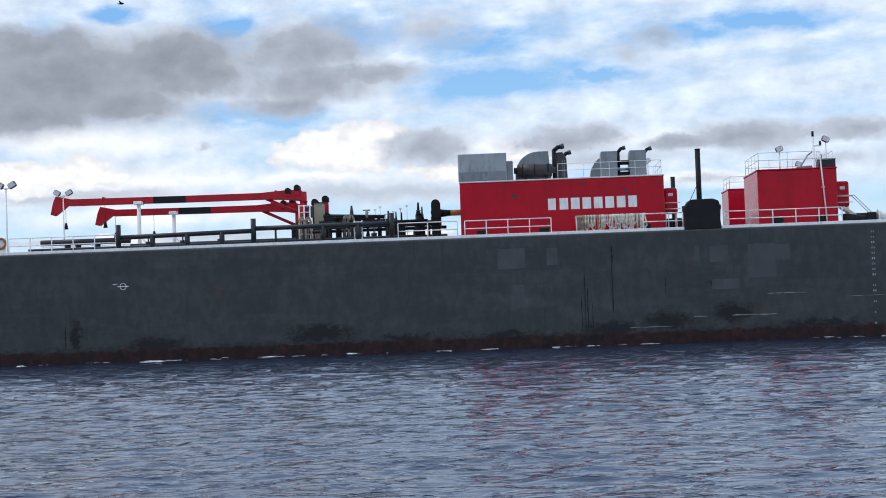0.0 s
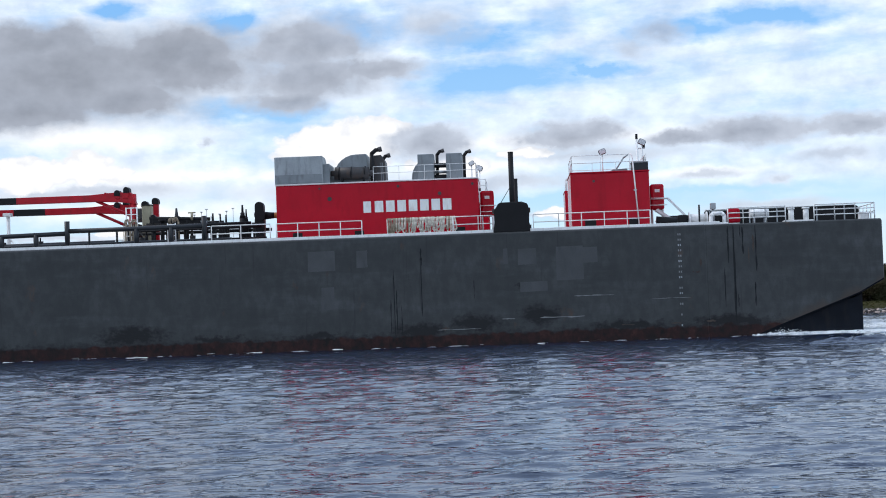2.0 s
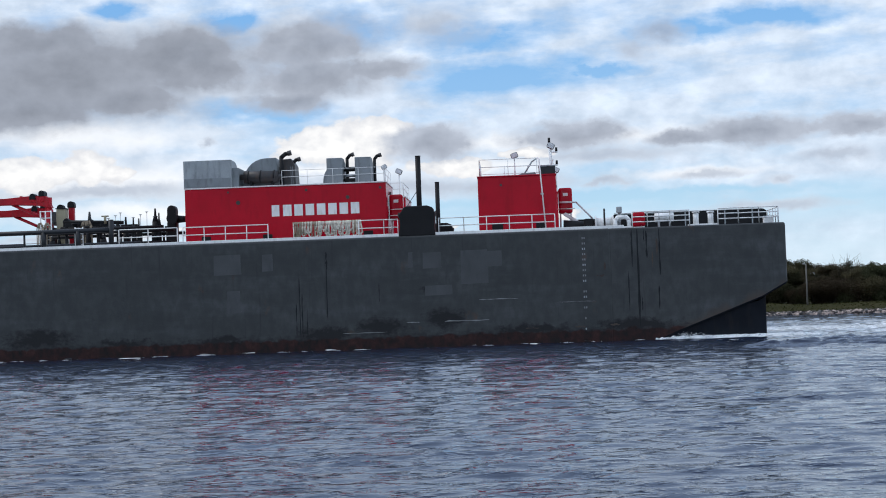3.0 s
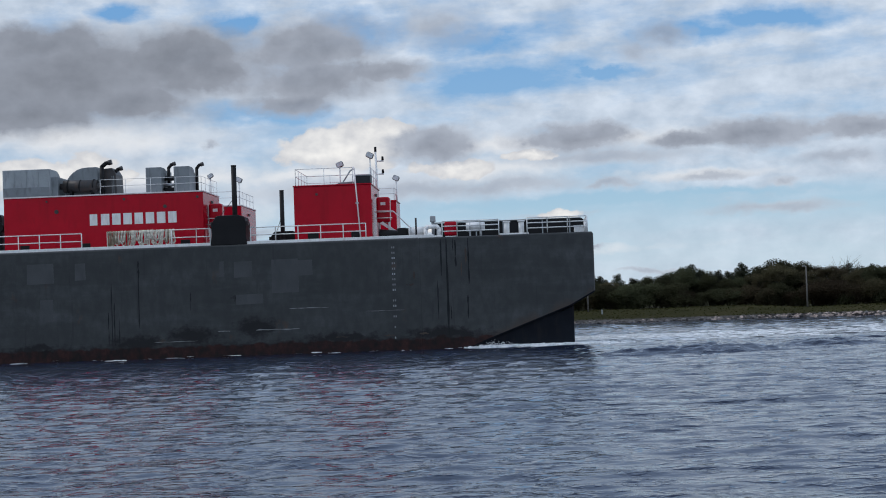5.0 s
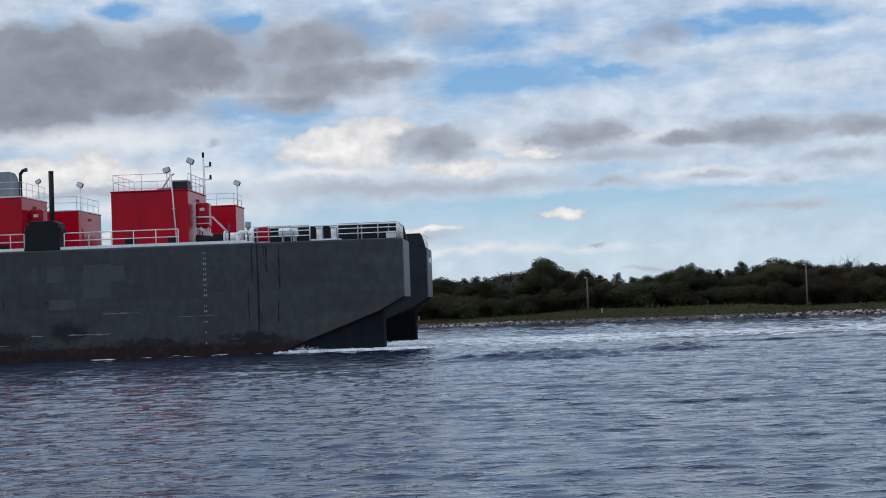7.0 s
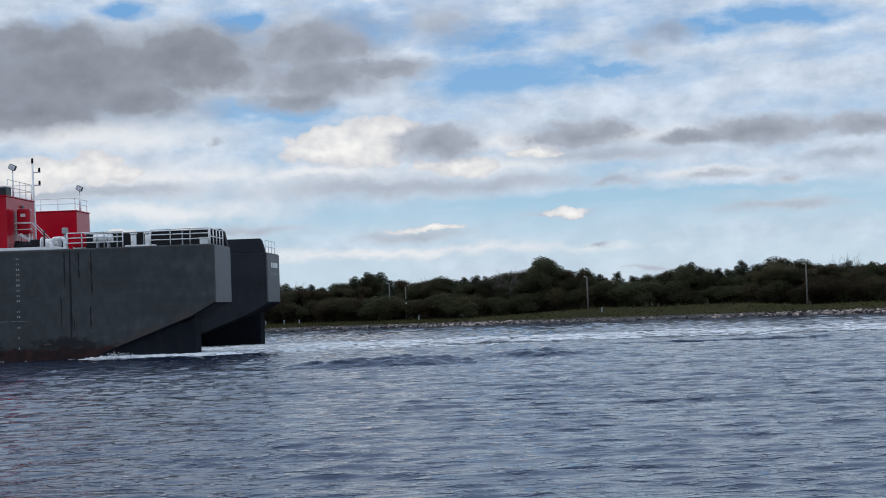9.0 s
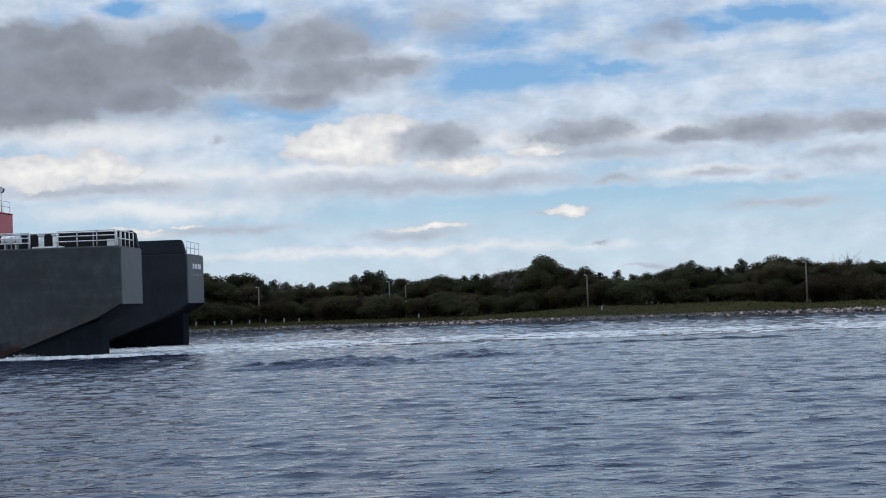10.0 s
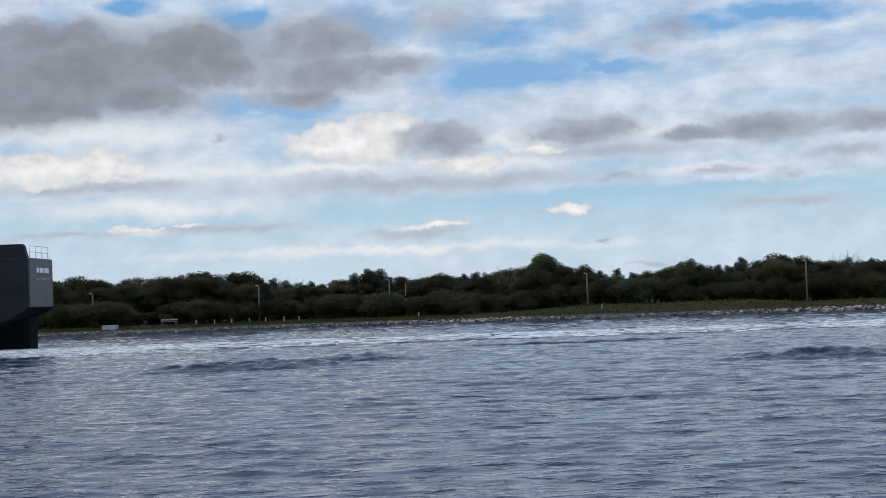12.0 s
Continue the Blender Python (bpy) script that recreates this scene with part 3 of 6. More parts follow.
def part(name, bm, material, parent, label=""):
    """Links a bmesh, given in the barge's space, as one mesh under a thing or a part."""
    off = Vector((0, 0, 0))
    p = parent
    while p is not None:
        off += p.location
        p = p.parent
    bmesh.ops.translate(bm, verts=bm.verts, vec=-off)
    me = bpy.data.meshes.new(name)
    bm.to_mesh(me)
    bm.free()
    me.materials.append(material)
    ob = new(name, me)
    ob.parent = parent
    if label:
        ob["label"] = label
    return ob


def box(bm, lo, hi, bevel=0.0, segments=2):
    g = bmesh.ops.create_cube(bm, size=1.0)
    vs = g["verts"]
    for v in vs:
        v.co = Vector([lo[i] if v.co[i] < 0 else hi[i] for i in range(3)])
    if bevel > 0:
        es = list({e for v in vs for e in v.link_edges})
        bmesh.ops.bevel(bm, geom=es, offset=bevel, segments=segments, affect="EDGES", profile=0.5)
    return bm


def solid(lo, hi, bevel=0.0, segments=2):
    return box(bmesh.new(), lo, hi, bevel, segments)


def tube(bm, a, b, r, r2=None, sides=8, caps=True):
    a, b = Vector(a), Vector(b)
    d = b - a
    g = bmesh.ops.create_cone(bm, cap_ends=caps, segments=sides, radius1=r, radius2=r if r2 is None else r2, depth=d.length)
    m = Matrix.Translation((a + b) / 2) @ d.to_track_quat("Z", "Y").to_matrix().to_4x4()
    bmesh.ops.transform(bm, matrix=m, verts=g["verts"])
    for v in g["verts"]:
        for f in v.link_faces:
            if len(f.verts) == 4:
                f.smooth = True
    return bm


def rod(a, b, r, r2=None, sides=8):
    return tube(bmesh.new(), a, b, r, r2, sides)


def bent_pipe(bm, pts, r, sides=10):
    """A pipe through points, its joints rounded by small balls."""
    for a, b in zip(pts, pts[1:]):
        tube(bm, a, b, r, sides=sides)
    for p in pts[1:-1]:
        g = bmesh.ops.create_uvsphere(bm, u_segments=sides, v_segments=6, radius=r * 1.01)
        bmesh.ops.translate(bm, verts=g["verts"], vec=Vector(p))
    return bm


def prism(bm, outline, y0, y1, bevel=0.0):
    """A side outline of (x, z) drawn across from y0 to y1."""
    a = [bm.verts.new((x, y0, z)) for x, z in outline]
    b = [bm.verts.new((x, y1, z)) for x, z in outline]
    n = len(outline)
    fs = [bm.faces.new(a), bm.faces.new(b[::-1])]
    for i in range(n):
        fs.append(bm.faces.new((a[i], b[i], b[(i + 1) % n], a[(i + 1) % n])))
    bmesh.ops.recalc_face_normals(bm, faces=fs)
    if bevel > 0:
        bmesh.ops.bevel(bm, geom=list({e for f in fs for e in f.edges}), offset=bevel, segments=2, affect="EDGES", profile=0.5)
    return bm


def prism_along(outline, x0, x1, bevel=0.0):
    """An end outline of (y, z) drawn along from x0 to x1."""
    bm = prism(bmesh.new(), outline, x0, x1, bevel)
    for v in bm.verts:
        v.co = Vector((v.co.y, v.co.x, v.co.z))
    bmesh.ops.recalc_face_normals(bm, faces=bm.faces[:])
    return bm


def round_back(y0, y1, z0, z1, r, n=7):
    """An end outline with its upper far corner rounded."""
    return [(y0, z0), (y0, z1)] + [(y1 - r + r * math.sin(i / n * math.pi / 2), z1 - r + r * math.cos(i / n * math.pi / 2)) for i in range(n + 1)] + [(y1, z0)]


BEAM, DECK = 26.0, 7.12
NEAR_STERN, FAR_STERN = 3.45, 3.95


def tank_barge():
    b = root("tank_barge", (-40, BEAM / 2, 0), "long dark grey tank barge with rust-red boot top, under way", "barge")
    bm = bmesh.new()
    prism(bm, [(-112, DECK), (-7.5, DECK), (-7.5, -1.6), (-100, -1.6), (-112, 3)], 0, BEAM, 0.1)
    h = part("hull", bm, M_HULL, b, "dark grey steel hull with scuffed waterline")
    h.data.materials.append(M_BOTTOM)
    # aft face inside the notch: its shade is painted as near-black
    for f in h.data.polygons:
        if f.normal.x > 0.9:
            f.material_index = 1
    for y0, y1, end in ((0, 6.3, NEAR_STERN), (19.3, BEAM, FAR_STERN)):
        bm = bmesh.new()
        k = end - NEAR_STERN
        prism(bm, [(-7.6, DECK - 0.004), (end, DECK - 0.004), (end, 3.3), (1.9 + k, 2.45), (-3.2 + k, 0.55), (-5.2 + k, -0.25), (-7.6, -1.3)],
              y0 + 0.003, y1 - 0.003, 0.1)
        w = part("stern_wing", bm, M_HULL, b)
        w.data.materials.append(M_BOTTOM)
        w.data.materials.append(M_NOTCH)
        # undersides and inner walls take their shade from darker colours
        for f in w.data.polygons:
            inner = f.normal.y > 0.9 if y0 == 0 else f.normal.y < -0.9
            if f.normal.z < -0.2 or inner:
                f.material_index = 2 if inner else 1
        part("transom_plate", solid((end - 0.02, y0 + 0.2, 3.38), (end + 0.035, y1 - 0.2, DECK - 0.12), 0.01), M_PLATE, b, "lighter grey plate")
    # skegs share the bottom colour, shade under the wings included
    part("skeg", prism(bmesh.new(), [(-7.4, 2.2), (1.5, 2.2), (2.1, 2.55), (2.08, -1.5), (-7.4, -1.5)], 0.22, 2.2, 0.06), M_BOTTOM, b, "dark skeg")
    part("skeg", prism(bmesh.new(), [(-7.4, 2.6), (2.7, 2.6), (2.68, -1.5), (-7.4, -1.5)], 23.6, 25.75, 0.06), M_BOTTOM, b, "dark skeg")
    part("notch_wall", prism(bmesh.new(), [(-6.9, DECK), (3.4, DECK), (3.2, 8.1), (3.0, 8.26), (-6.9, 8.24)], 5.5, 6.1, 0.04), M_BLACK, b, "black notch coaming")
    part("notch_wall", prism(bmesh.new(), [(-7.0, DECK), (3.85, DECK), (3.62, 8.0), (3.48, 8.16), (-7.0, 8.16)], 19.34, 19.95, 0.04), M_NOTCH, b, "dark notch coaming")
    part("deck", solid((-111.5, 0.25, DECK + 0.004), (-7.6, BEAM - 0.25, DECK + 0.03)), M_DECK, b)
    part("gunwale", solid((-66.5, 0.28, DECK), (-6.6, 0.42, DECK + 0.2), 0.02), M_WHITE, b, "white-painted deck edge")
    part("gunwale", solid((-66.5, BEAM - 0.42, DECK), (-6.6, BEAM - 0.28, DECK + 0.2), 0.02), M_WHITE, b, "white-painted deck edge")
    return b


TANK_BARGE = tank_barge()


def house(name, label, u0, u1, v0, v1, z1, edge):
    h = root(name, ((u0 + u1) / 2, (v0 + v1) / 2, DECK), label, "deckhouse", "deckhouses")
    part("house_body", solid((u0, v0, DECK + 0.03), (u1, v1, z1), 0.04), M_RED, h)
    part("roof", solid((u0 - 0.04, v0 - 0.04, z1 + 0.002), (u1 + 0.04, v1 + 0.04, z1 + 0.09), 0.02), edge, h, "pale painted roof edge" if edge is M_PINK else "")
    return h


HOUSE_A = house("deckhouse", "long red engine house with white lettering bars", -35.02, -21.78, 3.1, 9.2, 10.82, M_PINK)
HOUSE_B = house("deckhouse", "red generator house with railed roof and flood lamps", -15.78, -10.7, 2.9, 9.4, 10.85, M_RED)
HOUSE_C = house("deckhouse", "red house across the deck, partly hidden", -34.6, -21.35, 15.9, 22.7, 10.6, M_PINK)
house("deckhouse", "small red house across the deck", -15.7, -10.2, 18.8, 22.7, 10.7, M_RED)



# ---- marks and wear on the barge's side ----
def ragged(u0, u1, z0, z1, steps=7, jag=0.25, thick=0.004, upright=True, seed=1):
    """A thin mark with uneven long edges on the hull's side."""
    rng = random.Random(seed)
    bm = bmesh.new()
    a, b = [], []
    for i in range(steps + 1):
        k = i / steps
        if upright:
            w = (u1 - u0) / 2 * (1 - jag * rng.random()) * (0.35 if i in (0, steps) else 1)
            c = (u0 + u1) / 2 + (u1 - u0) * 0.12 * rng.uniform(-1, 1)
            z = z0 + (z1 - z0) * k
            a.append((c - w, z)), b.append((c + w, z))
        else:
            w = (z1 - z0) / 2 * (1 - jag * rng.random()) * (0.3 if i in (0, steps) else 1)
            c = (z0 + z1) / 2 + (z1 - z0) * 0.25 * rng.uniform(-1, 1)
            u = u0 + (u1 - u0) * k
            a.append((u, c - w)), b.append((u, c + w))
    prism(bm, a + b[::-1], -thick, 0.03)
    return bm


for k, (u0, u1, z0, z1) in enumerate([(-19.38, -18.2, 5.02, 6.05), (-16.98, -15.25, 3.95, 6.1), (-15.3, -14.35, 5.0, 6.0), (-19.3, -17.55, 3.3, 3.95),
                                      (-20.3, -20.0, 5.1, 6.1), (-32.7, -30.95, 5.05, 6.35), (-31.9, -31.05, 2.6, 4.05), (-29.6, -28.9, 5.2, 6.3)]):
    part("paint_patch", prism(bmesh.new(), [(u0, z0), (u1, z0 + 0.03), (u1 - 0.02, z1), (u0 + 0.02, z1 - 0.02)], -0.003, 0.03), M_PATCH, TANK_BARGE, "repainted grey patch")
for k, (u, w, z0, z1) in enumerate([(-27.27, 0.09, 0.8, 5.0), (-27.12, 0.10, 0.95, 3.7), (-25.52, 0.10, 1.95, 6.1), (-26.82, 0.07, 0.95, 2.75), (-27.5, 0.08, 1.0, 3.1),
                                    (-25.5, 0.16, 5.2, 6.3), (-5.82, 0.17, 0.95, 7.0), (-6.17, 0.11, 4.65, 7.0), (-5.25, 0.13, 5.2, 6.9), (-4.44, 0.12, 4.1, 7.0),
                                    (-5.63, 0.10, 1.9, 2.7), (-6.44, 0.09, 1.9, 4.4), (-4.56, 0.10, 1.9, 3.4), (-5.4, 0.07, 6.2, 7.0), (-60.4, 0.12, 1.0, 2.4), (-22.2, 0.07, 3.0, 4.2)]):
    part("run_mark", ragged(u - w / 2, u + w / 2, z0, z1, 8, 0.7, 0.0055, seed=k), M_STREAK, TANK_BARGE, "black drip mark")
for k, (u0, u1, z, h) in enumerate([(-15.9, -13.4, 2.94, 0.06), (-18.1, -15.3, 1.65, 0.10), (-24.6, -21.8, 1.1, 0.05), (-20.5, -19.7, 1.65, 0.06), (-11.0, -8.6, 2.6, 0.03)]):
    part("scrape", ragged(u0, u1, z - h / 2, z + h / 2, 10, 0.8, 0.007, False, seed=k + 40), M_SCRAPE, TANK_BARGE, "pale scrape through the paint")
for k, (u, w, z0, z1) in enumerate([(-7.9, 0.25, 4.5, 5.0), (-8.2, 0.5, 4.1, 4.25), (-4.9, 0.1, 4.6, 5.6), (-7.4, 0.6, 1.0, 1.15), (-9.6, 0.7, 0.95, 1.1), (-12.6, 0.8, 0.95, 1.08), (-4.6, 0.16, 5.3, 6.4), (-24.1, 0.5, 1.0, 1.3)]):
    part("rust_stain", ragged(u - w / 2, u + w / 2, z0, z1, 7, 0.8, 0.0045, w < z1 - z0, seed=k + 240), M_RUST, TANK_BARGE, "brown rust bleed")
# draft figures, worn to plain bars
for i in range(18):
    z = 0.86 + i * 0.336
    if i in (1, 3, 5, 8):
        continue
    for du in ((-0.065, 0.06) if i > 3 else (-0.02,)):
        part("draft_mark", solid((-9.2 + du - 0.035, -0.008, z - 0.06), (-9.2 + du + 0.035, 0.02, z + 0.06)), M_SCRAPE if i % 3 else M_LGREY, TANK_BARGE, "worn white draft mark")
# load line mark
bm = bmesh.new()
for k in range(14):
    a, b = 2 * math.pi * k / 14, 2 * math.pi * (k + 1) / 14
    tube(bm, (-56.6 + 0.2 * math.cos(a), -0.004, 4.85 + 0.2 * math.sin(a)), (-56.6 + 0.2 * math.cos(b), -0.004, 4.85 + 0.2 * math.sin(b)), 0.022, sides=5)
box(bm, (-56.95, -0.012, 4.83), (-56.25, 0.01, 4.88))
box(bm, (-57.25, -0.012, 4.98), (-56.98, 0.01, 5.02))
part("load_line_mark", bm, M_WHITE, TANK_BARGE, "white ring with a bar")
# name bars on the far transom
for i, (a, b) in enumerate([(21.4, 21.9), (22.2, 23.2), (23.5, 24.7)]):
    part("name_bar", solid((FAR_STERN + 0.03, a, 6.0), (FAR_STERN + 0.05, b, 6.38)), M_WHITE, TANK_BARGE, "white lettering bar")
for a, b in ((21.2, 22.2), (22.5, 23.9), (24.2, 24.9)):
    part("name_bar", solid((FAR_STERN + 0.03, a, 5.45), (FAR_STERN + 0.05, b, 5.62)), M_SCRAPE, TANK_BARGE, "faded lettering bar")


# ---- railings ----
def railing(pts, height=1.0, bars=(0.55, 1.0), gap=1.55, r=0.032, z=DECK, label="white pipe railing along the deck edge", posts=None):
    g = root("deck_railing", (*pts[0], z), label, "railing", "deck railings")
    for (u0, v0), (u1, v1) in zip(pts, pts[1:]):
        d = math.hypot(u1 - u0, v1 - v0)
        n = max(1, round(d / gap))
        for i in range(n + 1):
            u, v = u0 + (u1 - u0) * i / n, v0 + (v1 - v0) * i / n
            part("post", rod((u, v, z), (u, v, z + height), r * 1.1, sides=6), M_WHITE, g)
        for b in bars:
            part("rail", rod((u0, v0, z + b * height), (u1, v1, z + b * height), r, sides=6), M_WHITE, g)
    return g


railing([(-34.7, 0.5), (-29.22, 0.5)], 1.1, gap=1.4)
railing([(-23.4, 0.5), (-21.8, 0.5), (-20.9, 0.5)], 1.12, gap=1.6)
railing([(-18.3, 0.5), (-16.7, 0.5), (-10.92, 0.5)], 1.08, gap=1.65)
railing([(-64.2, 1.0), (-57.2, 1.0)], 1.1, gap=1.5)
railing([(-39.0, 1.2), (-35.2, 1.2)], 1.15, gap=1.9)
railing([(-6.05, 0.4), (-5.1, 0.4), (-3.65, 0.4), (-2.45, 0.4)], 1.0, (0.36, 0.68, 1.0), 1.5, 0.035, label="white three-bar railing at the stern")
railing([(-0.66, 0.4), (0.62, 0.4), (1.9, 0.4), (3.1, 0.4)], 1.02, (0.36, 0.68, 1.0), 1.5, 0.035, label="white three-bar railing at the stern")
railing([(3.15, 0.6), (3.15, 5.3)], 1.0, (0.5, 1.0), 1.3, 0.035, label="white railing across the stern wing")
railing([(3.7, 20.6), (3.7, 25.6)], 0.95, (0.5, 1.0), 1.5, 0.025, label="thin white railing on the far stern wing")
railing([(-40.0, 21.5), (-20.0, 21.5)], 1.1, gap=2.0)
railing([(-66.0, 15.0), (-48.0, 15.0)], 1.1, gap=2.0)
ROOF_A = 10.91
railing([(-28.6, 3.3), (-21.9, 3.3), (-21.9, 9.1)], 0.95, gap=1.5, r=0.016, z=ROOF_A, label="thin white railing round the engine house roof")
ROOF_B = 10.94
railing([(-10.85, 9.25), (-15.65, 9.25), (-15.65, 3.1), (-11.9, 3.1)], 1.08, gap=1.6, r=0.02, z=ROOF_B, label="thin white railing round the generator house roof")
railing([(-10.8, 3.6), (-10.8, 9.2)], 1.08, gap=1.4, r=0.024, z=ROOF_B, label="thin white railing round the generator house roof")
railing([(-30.0, 16.1), (-21.5, 16.1), (-21.5, 22.5)], 1.0, gap=1.8, r=0.022, z=10.69, label="thin white railing on a red house roof")
railing([(-15.55, 22.5), (-15.55, 19.0), (-10.35, 19.0), (-10.35, 22.5)], 0.9, gap=1.4, r=0.022, z=10.79, label="thin white railing on a red house roof")


# ---- engine house: lettering bars, vents, openings ----
for i in range(8):
    u = -29.31 + i * 0.742
    w = 0.56 if i else 0.5
    part("lettering_bar", solid((u, 3.1 - 0.012, 8.86), (u + w, 3.1 + 0.01, 9.6)), M_WHITE, HOUSE_A, "white lettering bar")
for u, z, r in ((-31.5, 9.85, 0.14), (-32.15, 10.55, 0.07), (-27.0, 10.52, 0.09), (-24.3, 9.95, 0.12), (-22.15, 10.5, 0.09)):
    part("vent", rod((u, 3.05, z), (u, 3.2, z), r, sides=12), M_SOOT, HOUSE_A, "small round vent")


def opening(h, u0, u1, v, z1):
    bm = bmesh.new()
    box(bm, (u0, v - 0.03, DECK + 0.2), (u1, v + 0.2, z1), 0.04, 1)
    part("scupper", bm, M_BLACK, h, "dark low opening")


for u0, u1 in ((-34.0, -33.35), (-29.95, -29.3), (-23.35, -22.7)):
    opening(HOUSE_A, u0, u1, 3.1, 7.72)
for u0, u1 in ((-14.95, -14.2), (-12.1, -11.5)):
    opening(HOUSE_B, u0, u1, 2.9, 7.8)
part("side_lamp", solid((-21.8, 6.0, 10.2), (-21.66, 6.4, 10.38), 0.03), M_LAMP, HOUSE_A)
part("side_lamp", solid((-10.72, 6.2, 10.25), (-10.58, 6.6, 10.43), 0.03), M_LAMP, HOUSE_B)
part("side_lamp", solid((-21.37, 19.0, 10.0), (-21.23, 19.4, 10.18), 0.03), M_LAMP, HOUSE_C)
for h, u, v0, v1 in ((HOUSE_A, -21.78, 3.35, 4.2), (HOUSE_C, -21.35, 17.0, 17.9), (HOUSE_B, -10.7, 7.6, 8.4)):
    part("door", solid((u - 0.01, v0, DECK + 0.25), (u + 0.05, v1, DECK + 2.2), 0.03), M_RED, h, "red steel door")
part("dark_mark", solid((-14.35, 2.88, 10.25), (-14.2, 2.93, 10.4), 0.01), M_SOOT, HOUSE_B)


# ---- on the roof of the engine house ----
def rooftop_box():
    b = root("air_intake_box", (-33.5, 5, ROOF_A), "weathered light grey air intake box on the roof", "intake box")
    part("box_body", prism_along(round_back(3.2, 6.3, ROOF_A, 12.72, 1.5), -35.08, -31.92, 0.04), M_LGREY, b)
    part("lower_panel", solid((-35.04, 3.16, ROOF_A + 0.05), (-31.96, 3.21, ROOF_A + 0.62), 0.01), M_GREY, b, "darker lower panel")
    part("flange", solid((-31.93, 3.6, ROOF_A), (-31.5, 6.4, 12.2), 0.04), M_GREY, b)
    for u in (-34.3, -33.5, -32.7):
        part("rib", solid((u - 0.025, 3.165, ROOF_A + 0.64), (u + 0.025, 3.2, 12.66)), M_LGREY, b)


def hood(name, label, prof, v0, v1, mat):
    h = root(name, ((prof[0][0] + prof[-1][0]) / 2, (v0 + v1) / 2, ROOF_A), label, "intake hood", "roof hoods")
    part("hood_shell", prism(bmesh.new(), prof, v0, v1, 0.03), mat, h)
    for k in (0.33, 0.67):
        u = prof[0][0] + (prof[-1][0] - prof[0][0]) * (0.5 + 0.4 * k)
        part("seam", solid((u - 0.02, v0 - 0.012, ROOF_A + 0.1), (u + 0.02, v0 + 0.02, min(z for _, z in prof[2:-1]) - 0.1)), M_GREY, h)
    return h


def arc(u0, z0, ru, rz, n=7):
    return [(u0 + ru * (1 - math.cos(i / n * math.pi / 2)), z0 + rz * math.sin(i / n * math.pi / 2)) for i in range(n + 1)]


def stack(u, v, top, reach, r, label="black exhaust pipe with a bent tip"):
    s = root("exhaust_pipe", (u, v, ROOF_A), label, "exhaust pipe", "exhaust pipes")
    bm = bmesh.new()
    bent_pipe(bm, [(u, v, ROOF_A), (u, v, top - 0.28), (u + reach * 0.45, v, top - 0.06), (u + reach, v, top)], r)
    stem = part("pipe", bm, M_BLACK, s)
    part("tip", rod((u + reach * 0.75, v, top - 0.03), (u + reach + 0.08, v, top + 0.02), r * 1.25, sides=10), M_SOOT, stem)


rooftop_box()
hood("intake_hood", "large dark grey curved intake hood on the roof", [(-31.35, ROOF_A)] + arc(-31.35, 11.35, 1.5, 1.5) + [(-29.15, 12.86), (-29.0, ROOF_A)], 4.7, 7.3, M_GREY)
hood("intake_hood", "dark grey block-shaped duct on the roof", [(-28.75, ROOF_A), (-28.75, 12.75), (-28.2, 12.78), (-27.95, 12.35), (-27.9, ROOF_A)], 5.0, 7.0, M_SOOT)
hood("intake_hood", "grey quarter-round intake hood on the roof", [(-26.3, ROOF_A)] + arc(-26.3, 11.3, 1.2, 1.3) + [(-24.9, 12.62), (-24.9, ROOF_A)], 6.9, 8.5, M_GREY)
for u0, u1 in ((-25.72, -24.67), (-23.85, -22.8)):
    upright = root("intake_hood", ((u0 + u1) / 2, 5.2, ROOF_A), "grey upright intake hood with a rounded back on the roof", "intake hood", "roof hoods")
    part("hood_shell", prism_along(round_back(4.0, 6.4, ROOF_A, 12.62, 1.35), u0, u1, 0.03), M_GREY, upright)
    for z in (11.45, 12.05):
        part("seam", solid((u0 + 0.01, 3.985, z - 0.012), (u1 - 0.01, 4.02, z + 0.012)), M_GREY, upright)
stack(-28.78, 4.6, 13.12, 0.6, 0.14)
stack(-28.15, 5.6, 12.78, 0.45, 0.12)
stack(-24.5, 5.6, 12.95, 0.4, 0.11)
stack(-22.72, 6.2, 12.9, 0.4, 0.11)
muf = root("muffler", (-30, 4.0, ROOF_A), "sooty horizontal exhaust muffler drum on the roof", "muffler")
mdrum = part("drum", tube(tube(bmesh.new(), (-31.2, 4.05, 11.58), (-28.95, 4.05, 11.52), 0.42, sides=20), (-31.45, 4.05, 11.58), (-28.7, 4.05, 11.52), 0.2, sides=12), M_SOOT, muf)
for u in (-30.9, -30.1, -29.2):
    part("band", rod((u - 0.04, 4.05, 11.57), (u + 0.04, 4.05, 11.565), 0.435, sides=20), M_BLACK, mdrum)
for u in (-30.7, -29.3):
    part("cradle", solid((u - 0.06, 3.75, ROOF_A), (u + 0.06, 4.35, 11.3)), M_BLACK, muf)
pp = root("pipe_bundle", (-24.2, 5, ROOF_A), "dark pipes between two roof hoods", "pipes")
for k, z in enumerate((11.2, 11.45, 11.85, 12.0)):
    part("pipe", rod((-24.68, 4.6 + 0.2 * k, z), (-23.84, 4.6 + 0.2 * k, z), 0.09), M_BLACK if k != 1 else M_STEEL, pp)
part("pipe_stand", solid((-24.6, 4.5, ROOF_A), (-23.9, 5.6, 11.2), 0.03), M_BLACK, pp)

